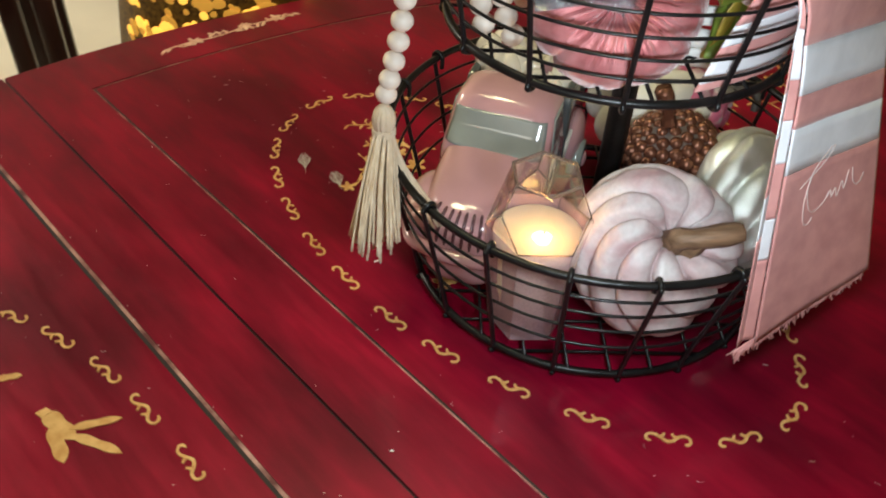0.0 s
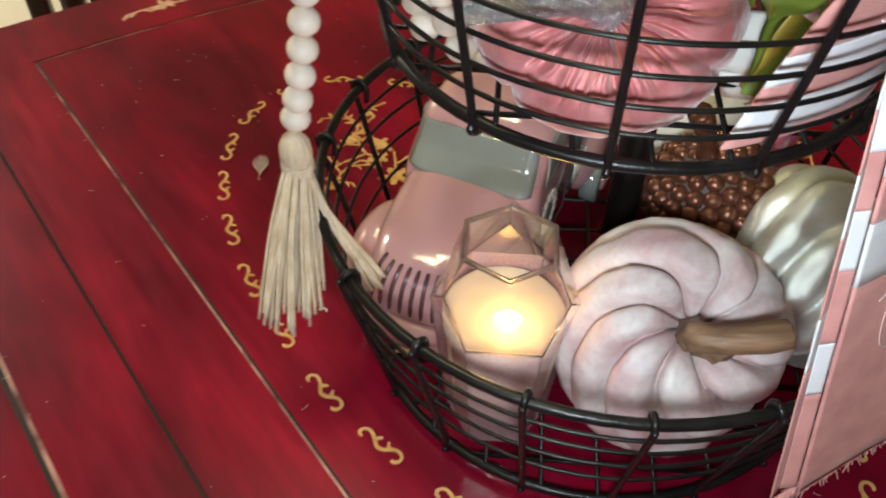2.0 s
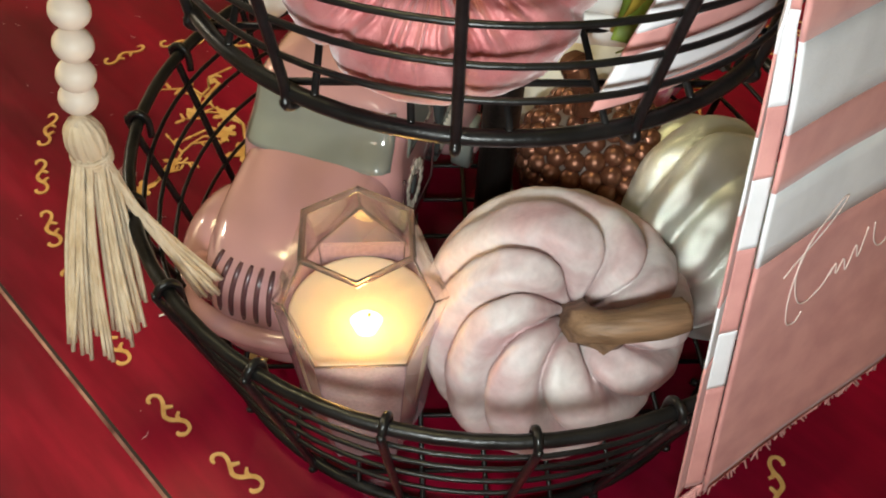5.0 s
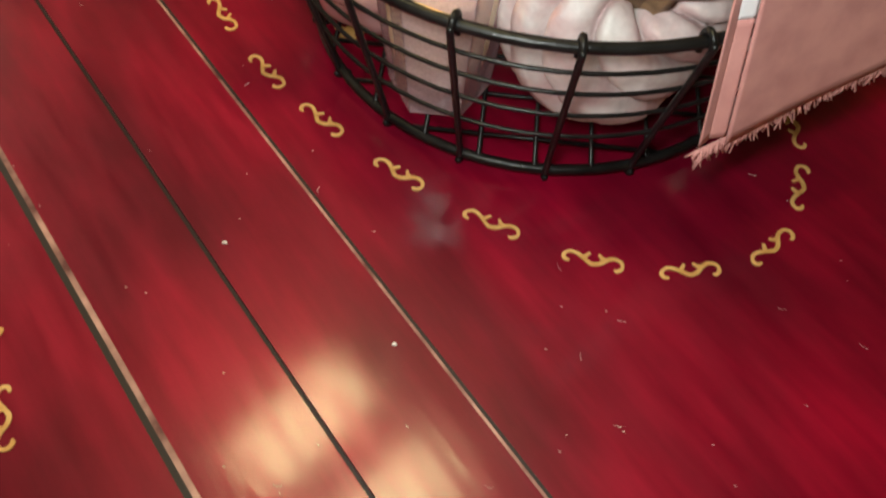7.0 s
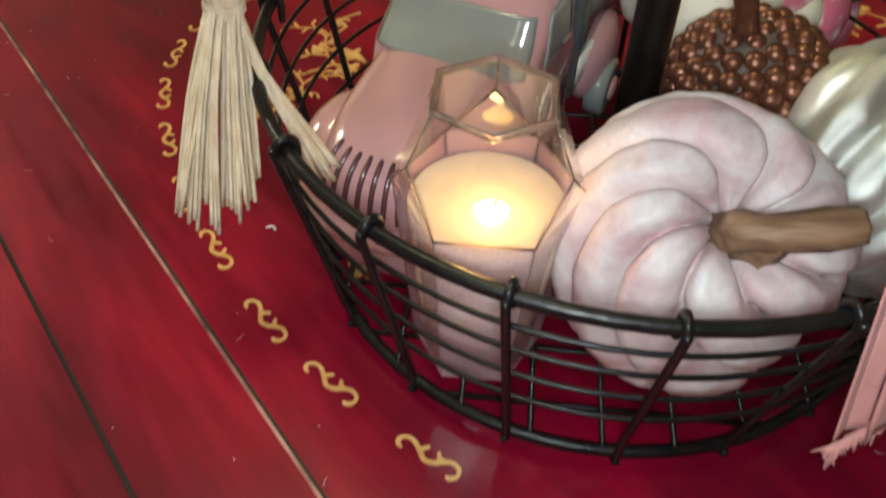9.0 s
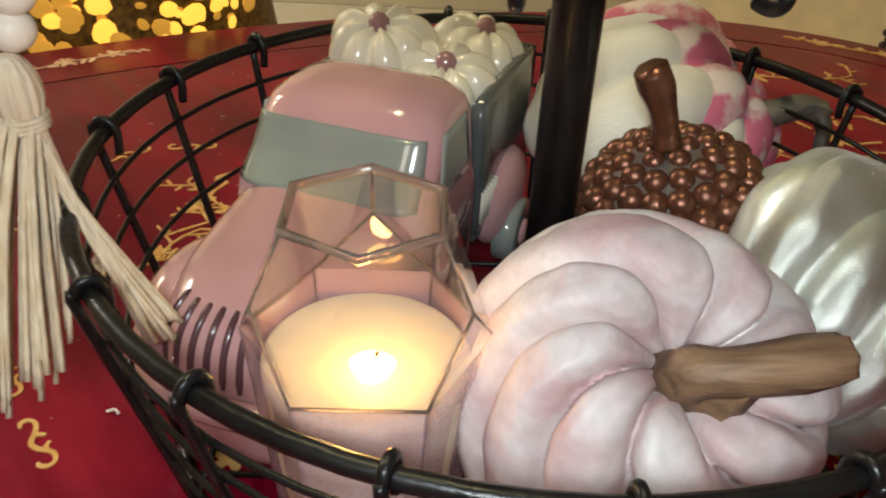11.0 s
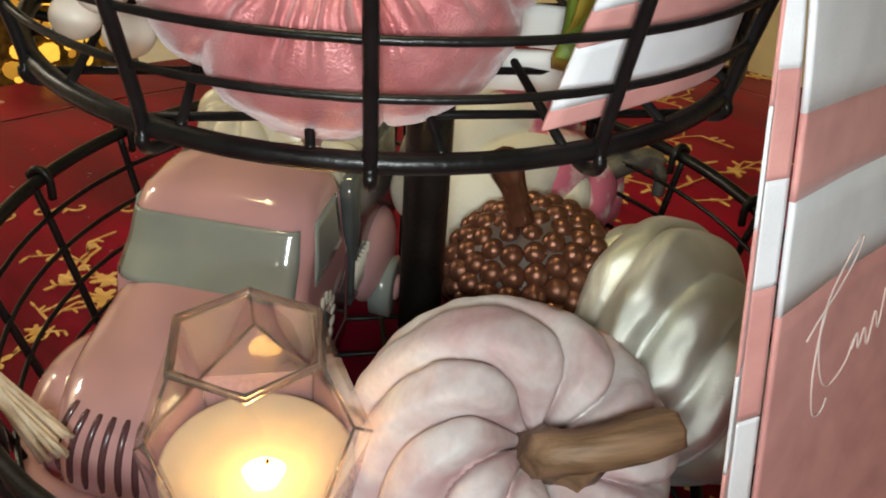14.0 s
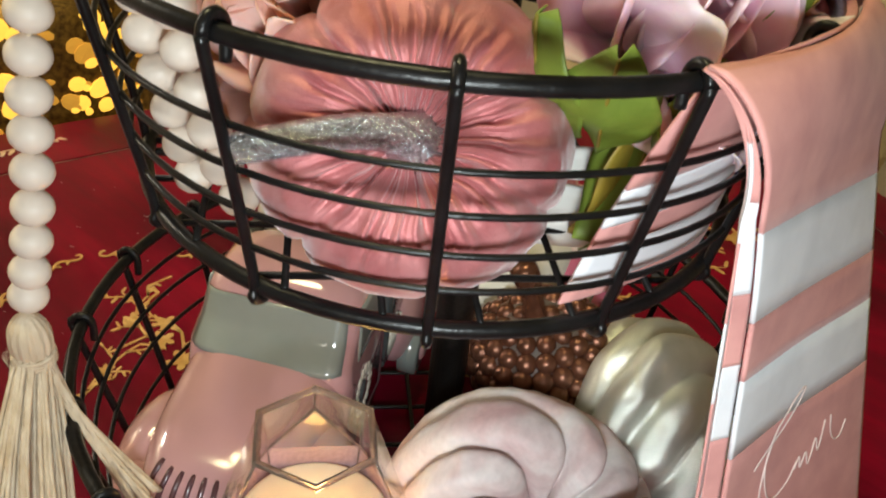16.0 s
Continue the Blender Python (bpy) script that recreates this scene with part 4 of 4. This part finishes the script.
for k in range(64):
    a, s = rnd.uniform(0, 6.28), math.sqrt(rnd.random())
    top = (-0.1625 + 0.006 * s * math.cos(a), -0.0600 + 0.006 * s * math.sin(a), 0.1515)
    spread = 0.013 * s
    dx = -0.012 + rnd.uniform(-0.004, 0.004)
    end = (top[0] + spread * math.cos(a) - 0.006, top[1] + spread * math.sin(a) - 0.032, 0.077 + rnd.uniform(-0.007, 0.008))
    mid = ((top[0] + end[0]) / 2 + rnd.uniform(-0.002, 0.002), (top[1] + end[1]) / 2 + 0.001, 0.118)
    strands.append(tube(curve_pts([top, mid, end], 5), 0.0010, 5))
for k in range(14):
    top = (-0.1605 + rnd.uniform(-0.002, 0.003), -0.0600 + rnd.uniform(-0.003, 0.003), 0.1510)
    end = (-0.124 + rnd.uniform(-0.006, 0.004), -0.074 + rnd.uniform(-0.005, 0.005), 0.080 + rnd.uniform(-0.004, 0.004))
    strands.append(tube(curve_pts([top, (-0.150 + rnd.uniform(-0.002, 0.002), -0.066, 0.124), end], 6), 0.0010, 5))
tagged(part("tassel_fringe", join(*strands), COTTON, garland, "loose cotton strands"), kind="stuff")

# ---- striped towel ----
towel = thing("striped_towel", "pink linen towel with white stripes over the basket rim", "towel")


def smooth(t):
    t = max(0.0, min(1.0, t))
    return t * t * (3 - 2 * t)


def towel_at(u, v, lift=0.0):
    """u across, v down from the rim's top to the fringe."""
    a = radians(-72 + 52 * u)
    top = Vector((UP_AT[0] + (UP_R + 0.004) * math.cos(a), UP_AT[1] + (UP_R + 0.004) * math.sin(a), UP_Z + 0.006))
    knee = Vector((0.0505 + 0.079 * u, -0.1480 + 0.070 * u, 0.270 - 0.006 * u))
    low = Vector((0.072 + 0.098 * u, -0.173 + 0.056 * u, 0.060 + 0.026 * u))
    p = top.lerp(knee, math.sin(v / 0.22 * math.pi / 2)) if v < 0.22 else knee.lerp(low, (v - 0.22) / 0.78)
    if v < 0.22:
        p.z = UP_Z + 0.006 - (UP_Z + 0.006 - knee.z) * (1 - math.cos(v / 0.22 * math.pi / 2))
    out = Vector((0.55, -0.83, 0.0))
    fold = 0.0005 * math.sin(7.5 * u + 1.0) * smooth(v * 1.5)
    return p + out * (fold + lift)


def towel_in(u, v):
    """The end that lies inside the basket, along its wires."""
    a = radians((-67 - 10 * v) * (1 - u) + 6 * u)
    r = (UP_R - 0.001) * (1 - v) + (UPB_R - 0.005) * v - 0.003 * math.sin(math.pi * v)
    if v < 0.08:
        r = UP_R + 0.004 - 0.10 * v
    z = UP_Z + 0.006 - (UP_Z - UPB_Z + 0.001) * v
    return Vector((UP_AT[0] + r * math.cos(a), UP_AT[1] + r * math.sin(a), z + 0.002 * math.sin(8 * u)))


def band(f, v0, v1, nu=40, nv=8, thick=0.0012, u0=0.0, u1=1.0):
    return sheet(lambda u, v: tuple(f(u0 + (u1 - u0) * u, v0 + (v1 - v0) * v)), nu, nv, thick)


STRIPES = [(0.0, 0.235, PINKCLOTH), (0.235, 0.345, WHITECLOTH), (0.345, 0.42, PINKCLOTH), (0.42, 0.53, WHITECLOTH), (0.53, 1.0, PINKCLOTH)]


def stripe_shift(u):
    return 0.06 * u


def fold_edge(v):
    """Where the front layer begins: the pleats take up more of the width further down."""
    return 0.115 * smooth((v - 0.05) / 0.30)


def towel_stripe(u, v):
    vv = v + stripe_shift(u) * math.sin(math.pi * v) if 0.02 < v < 0.98 else v
    left = fold_edge(vv)
    return towel_at(left + (1 - left) * u, vv, 0.0012)


for v0, v1, mat in STRIPES:
    part("outer_stripe", band(towel_stripe, v0, v1, 48, max(4, int(40 * (v1 - v0)))), mat, towel, "white stripe" if mat is WHITECLOTH else "pink linen")
for v0, v1, mat in ((0.0, 0.50, PINKCLOTH), (0.50, 0.66, WHITECLOTH), (0.66, 0.76, PINKCLOTH), (0.76, 0.94, WHITECLOTH), (0.94, 1.0, PINKCLOTH)):
    part("inner_stripe", band(towel_in, v0, v1, 32, 8), mat, towel)
# the folded edge: two narrow pleats behind the front layer
for layer, (u0, u1, l0, l1) in enumerate(((0.5, 1.02, -0.0030, 0.0), (0.0, 0.5, -0.0008, -0.0030))):
    cuts = ((0.02, 0.20, PINKCLOTH), (0.20, 0.31, WHITECLOTH), (0.31, 0.40, PINKCLOTH), (0.40, 0.50, WHITECLOTH), (0.50, 0.64, PINKCLOTH), (0.64, 0.75, WHITECLOTH), (0.75, 0.99, PINKCLOTH))
    for v0, v1, mat in cuts:
        sh = 0.07 * layer
        def pleat(u, v, u0=u0, u1=u1, l0=l0, l1=l1):
            return towel_at(fold_edge(v) * (u0 + (u1 - u0) * u), v, l0 + (l1 - l0) * u)
        part("fold_stripe", band(pleat, v0 - sh if v0 > 0.03 else v0, v1 - sh if v1 < 0.95 else v1, 6, 16, 0.0008), mat, towel)
fringe = []
for k in range(300):
    u = k / 299
    p = towel_at(u, 0.995)
    fringe.append(tube([p, p + Vector((rnd.uniform(-0.002, 0.002), rnd.uniform(-0.002, 0.002), -0.005)), p + Vector((rnd.uniform(-0.004, 0.003), rnd.uniform(-0.003, 0.003), -0.006 - rnd.uniform(0.001, 0.006)))], [0.0009, 0.0007, 0.0004], 5))
tagged(part("fringe", join(*fringe), PINKCLOTH, towel, "frayed pink fringe"), kind="stuff")
# the stitched word, a looping hand that cannot be read to its end
LOOPS = [[(0.275, 0.590), (0.32, 0.582), (0.37, 0.575), (0.445, 0.565), (0.52, 0.548), (0.56, 0.530), (0.53, 0.528), (0.46, 0.543), (0.395, 0.562), (0.355, 0.588), (0.355, 0.625), (0.39, 0.668), (0.44, 0.685), (0.515, 0.678), (0.56, 0.655)],
         [(0.375, 0.575), (0.345, 0.61), (0.335, 0.655), (0.355, 0.70), (0.40, 0.712), (0.43, 0.70)],
         [(0.55, 0.668), (0.575, 0.652), (0.585, 0.675), (0.615, 0.655), (0.635, 0.682), (0.67, 0.645), (0.69, 0.672), (0.72, 0.625)],
         [(0.755, 0.625), (0.765, 0.66), (0.795, 0.68), (0.83, 0.68), (0.86, 0.66)]]
for loop in LOOPS:
    pts = [towel_at(p.x, p.y, 0.0030) for p in curve_pts([(u, v, 0) for u, v in loop], 6)]
    part("stitched_line", tube(pts, 0.00030, 5), LETTER, towel, "thin white handwriting line")

# ---- flowers and leaves ----
def petal(length, width, cup, curl, wave=0.0, seed=0):
    """A curved blade that rises along z and bends over by cup radians."""
    def f(u, v):
        w = width * math.sin(math.pi * (0.10 + 0.78 * v)) ** 0.7
        side = 2 * u - 1
        z = length * math.sin(cup * v) / cup
        y = length * (1 - math.cos(cup * v)) / cup - curl * width * side ** 2
        return (side * w / 2, y + wave * math.sin(5 * side + seed) * v, z + 0.06 * length * math.sin(4 * side + seed) * v * v)
    return sheet(f, 10, 12, 0.0006)


def peony(name, place, axis, size, mat, seed, label):
    rndp = random.Random(seed)
    ob = thing(name, label, "flower")
    base = toward(place, axis)
    for layer, (count, lean, grow) in enumerate(((4, 8, 0.75), (6, 24, 0.9), (7, 44, 1.0), (8, 66, 1.05))):
        for k in range(count):
            m = base @ Matrix.Rotation(2 * math.pi * (k + 0.5 * layer) / count + rndp.uniform(-0.15, 0.15), 4, "Z") @ Matrix.Rotation(radians(lean + rndp.uniform(-7, 7)), 4, "X") @ Matrix.Translation((0, -0.10 * size - 0.004 * layer, 0))
            part("petal", petal(size * grow, size * 0.85, 1.1 - 0.2 * layer, 0.16, 0.0016, k), mat, ob, m=m)
    part("calyx", ball(tuple(base.translation), size * 0.16, 12, 8), LEAF, ob)
    return ob


peony("peony", (0.060, -0.050, 0.290), (0.20, -0.62, 0.65), 0.058, PETAL, 1, "large open pink silk peony")
peony("peony", (0.100, -0.015, 0.300), (0.55, -0.35, 0.75), 0.050, PETAL, 2, "large open pink silk peony")
peony("small_peony", (-0.070, -0.030, 0.275), (-0.35, -0.55, 0.55), 0.042, PETALPEACH, 3, "small peach and pink silk flower")
peony("small_peony", (-0.040, 0.010, 0.300), (-0.30, -0.20, 0.85), 0.045, PETALPEACH, 4, "small peach and pink silk flower")
bud = thing("rose_bud", "small closed pink silk bud between green leaves", "flower bud")
BM = toward((0.040, -0.086, 0.272), (0.45, -0.25, -0.30), 0)
part("bud_petals", surface(lambda a, b: (0.0088 * math.sin(b) * (1 + 0.10 * math.cos(3 * a + 2 * b)) * math.cos(a), 0.0088 * math.sin(b) * (1 + 0.10 * math.cos(3 * a + 2 * b)) * math.sin(a), 0.014 * math.cos(b)), 36, 18), PETAL, bud, m=BM)
part("calyx", surface(lambda a, b: (0.0075 * math.sin(b) * math.cos(a), 0.0075 * math.sin(b) * math.sin(a), -0.010 + 0.006 * math.cos(b)), 20, 10), LEAFOLD, bud, "olive green calyx", m=BM)


def leaf(place, axis, spin, size, mat=LEAF, name="silk_leaf"):
    ob = thing(name, "green silk leaf among the flowers" if mat is LEAF else "yellowing silk leaf among the flowers", "leaf", toward(place, axis, spin), "silk leaves")
    bend = lambda v: 0.14 * size * math.sin(2.4 * v)
    part("blade", sheet(lambda u, v: ((u - 0.5) * size * 0.62 * math.sin(math.pi * (0.04 + 0.94 * v)) ** 0.8, bend(v) - 0.10 * size * abs(2 * u - 1) + 0.02 * size * math.sin(11 * v + 4 * u), size * v), 12, 16, 0.0006), mat, ob)
    part("midrib", tube([(0, bend(k / 10) + 0.0002, size * k / 10) for k in range(11)], 0.0006, 6), LEAFOLD, ob)
    return ob


leaf((0.041, -0.072, 0.215), (0.10, -0.10, 0.95), 180, 0.062, LEAFOLD)
leaf((0.055, -0.072, 0.228), (0.15, -0.05, 0.9), 200, 0.060)
leaf((0.030, -0.090, 0.260), (-0.15, -0.45, 0.8), 170, 0.050)
leaf((0.045, -0.070, 0.250), (0.25, -0.25, 0.6), 180, 0.045)
leaf((0.034, -0.092, 0.226), (0.10, 0.0, 0.9), 190, 0.056)
leaf((0.020, -0.086, 0.262), (-0.25, -0.15, 0.8), 165, 0.046)
leaf((-0.040, -0.040, 0.288), (-0.10, -0.30, 0.8), 180, 0.050)
leaf((0.012, -0.035, 0.290), (0.05, -0.35, 0.8), 180, 0.055)
leaf((0.080, -0.065, 0.290), (0.3, -0.4, 0.7), 180, 0.035)
for i, (x, y, z, w) in enumerate(((0.026, -0.062, 0.212, 0), (0.030, -0.064, 0.226, 4), (0.028, -0.062, 0.240, -3))):
    ob = new("white_slat", mesh_of("white_slat", *rbox((0, 0, 0), (0.030, 0.002, 0.0062), 0.0012, 2), WHITEPAPER))
    ob.matrix_basis = pose(x, y, z, 0, w, -8)
    tagged(ob, "white painted wooden slat inside the upper basket", "slat", "white slats")

# ---- lint and feathers on the table ----
for i, (x, y, s) in enumerate(((-0.172, -0.033, 0.0035), (-0.153, -0.214, 0.0014), (-0.06, -0.26, 0.0012))):
    ob = new("lint", mesh_of("lint", *tube(curve_pts([(0, 0, 0.0007), (s, s * 0.3, 0.0012), (s * 1.6, -s * 0.3, 0.0008)], 4), 0.0007, 5), LINT))
    ob.matrix_basis = pose(x, y, 0.0)
    tagged(ob, "tiny bit of white lint on the table", "lint", "lint on the table")


r3 = random.Random(14)
specks = []
for k in range(230):
    u, v = r3.uniform(-0.42, 0.40), r3.uniform(-0.46, 0.10)
    w, n = r3.gauss(0.3, 0.5), r3.choice((0.0004, 0.0006, 0.0008, 0.0022))
    if math.hypot(*(Matrix.Rotation(radians(TABLE_TURN), 2) @ Vector((u, v)))) > 0.17:
        specks.append(ribbon([(u, v), (u + n * math.cos(w), v + n * math.sin(w)), (u + 2 * n * math.cos(w + 0.3), v + 2 * n * math.sin(w + 0.3))], [0.00006, 0.00028 if n < 0.002 else 0.00011, 0.00006], 0, 0.0002))
tagged(part("surface_dust", join(*specks), LINT, table, "fine pale scratches and dust", m=pose(0, 0, TOP), smooth=False), kind="stuff")


def feather(place, turn):
    geos = [tube([(0, 0, 0.0008), (0.012, 0, 0.0012), (0.026, 0.001, 0.001)], 0.0003, 4)]
    for k in range(22):
        x = 0.006 + 0.018 * k / 22
        for s in (-1, 1):
            geos.append(tube([(x, 0, 0.001), (x + 0.006, s * 0.006 * math.sin(math.pi * (k + 4) / 27), 0.0012)], 0.00012, 3))
    ob = new("feather", mesh_of("feather", *join(*geos), LINT))
    ob.matrix_basis = pose(*place, 0, 0, turn)
    return tagged(ob, "small wispy pale feather lying on the table", "feather", "feathers on the table")


feather((-0.240, 0.085, 0.0), 100)
feather((-0.205, 0.060, 0.0), 110)

# ---- beyond the table ----
def chair(place, turn, back_mat, label):
    ob = thing("dining_chair", label, "chair", pose(*place, FLOOR_Z, 0, 0, turn), "chairs round the table")
    part("seat", rbox((0, 0, 0.45), (0.22, 0.21, 0.025), 0.02), back_mat, ob)
    part("backrest", rbox((0, 0.20, 0.76), (0.17, 0.010, 0.16), 0.008), back_mat, ob)
    part("top_rail", rbox((0, 0.20, 0.95), (0.22, 0.014, 0.03), 0.012), DARKWOOD, ob)
    for sx in (-1, 1):
        part("back_post", rbox((sx * 0.20, 0.20, 0.47), (0.019, 0.017, 0.47), 0.008), DARKWOOD, ob)
        part("front_leg", rbox((sx * 0.19, -0.18, 0.215), (0.019, 0.019, 0.215), 0.008), DARKWOOD, ob)
    return ob


chair((-0.938, 0.44), 48, BLACKSEAT, "dark rosewood chair with a black back panel")


def vase(place):
    """A gold mosaic vessel; the cells sit proud of the grout and glow by themselves."""
    ob = thing("mosaic_vase", "tall gold and black mosaic glass floor vase with self-glowing cells", "vase", pose(*place, FLOOR_Z))
    R = lambda z: 0.155 + 0.045 * math.sin(math.pi * min(1, z / 0.80))
    H = 0.83
    n = 64
    body = [(R(H * j / 20) * math.cos(2 * math.pi * i / n), R(H * j / 20) * math.sin(2 * math.pi * i / n), H * j / 20) for j in range(21) for i in range(n)]
    faces = [(j * n + i, j * n + (i + 1) % n, (j + 1) * n + (i + 1) % n, (j + 1) * n + i) for j in range(20) for i in range(n)] + [tuple(range(n))[::-1], tuple(20 * n + i for i in range(n))]
    wall = part("wall", (body, faces), MOSAICBED, ob)
    r2 = random.Random(9)
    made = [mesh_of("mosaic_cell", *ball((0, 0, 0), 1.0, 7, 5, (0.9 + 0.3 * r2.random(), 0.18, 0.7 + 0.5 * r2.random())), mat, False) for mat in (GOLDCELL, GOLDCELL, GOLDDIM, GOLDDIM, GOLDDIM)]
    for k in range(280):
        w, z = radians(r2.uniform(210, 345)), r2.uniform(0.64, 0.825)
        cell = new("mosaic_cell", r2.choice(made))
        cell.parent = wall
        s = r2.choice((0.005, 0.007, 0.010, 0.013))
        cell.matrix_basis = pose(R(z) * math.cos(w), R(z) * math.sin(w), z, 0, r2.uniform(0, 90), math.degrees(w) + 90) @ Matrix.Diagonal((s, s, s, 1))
    return ob


vase((-0.40, 0.66))

bench = thing("upholstered_chair", "cream upholstered chair with dark braided stripes", "chair", pose(0.55, 0.98, FLOOR_Z, 0, 0, -38))
part("seat", rbox((0, 0, 0.40), (0.36, 0.28, 0.08), 0.05), CREAMCLOTH, bench)
part("backrest", rbox((0, 0.26, 0.75), (0.36, 0.06, 0.34), 0.05), CREAMCLOTH, bench)
for x in (0.06, 0.10):
    part("braid_stripe", join(*[ball((x + 0.003 * (-1) ** k, 0.197, 0.46 + 0.011 * k), 0.0065, 8, 6) for k in range(54)]), BRAID, bench, "dark braided stripe")
for sx in (-1, 1):
    for sy in (-1, 1):
        part("leg", rbox((sx * 0.31, sy * 0.23, 0.17), (0.022, 0.022, 0.17), 0.01), DARKWOOD, bench)

wood_stand = thing("wooden_stand", "dark rosewood stand with slim square legs", "stand", pose(-0.787, 0.84, FLOOR_Z, 0, 0, 20))
for x, y in ((0, 0), (-0.055, -0.005), (0.0, 0.24), (-0.055, 0.24)):
    part("leg", rbox((x, y, 0.33), (0.017, 0.017, 0.33), 0.006), DARKWOOD, wood_stand)
part("top", rbox((-0.027, 0.12, 0.672), (0.07, 0.15, 0.012), 0.006), DARKWOOD, wood_stand)
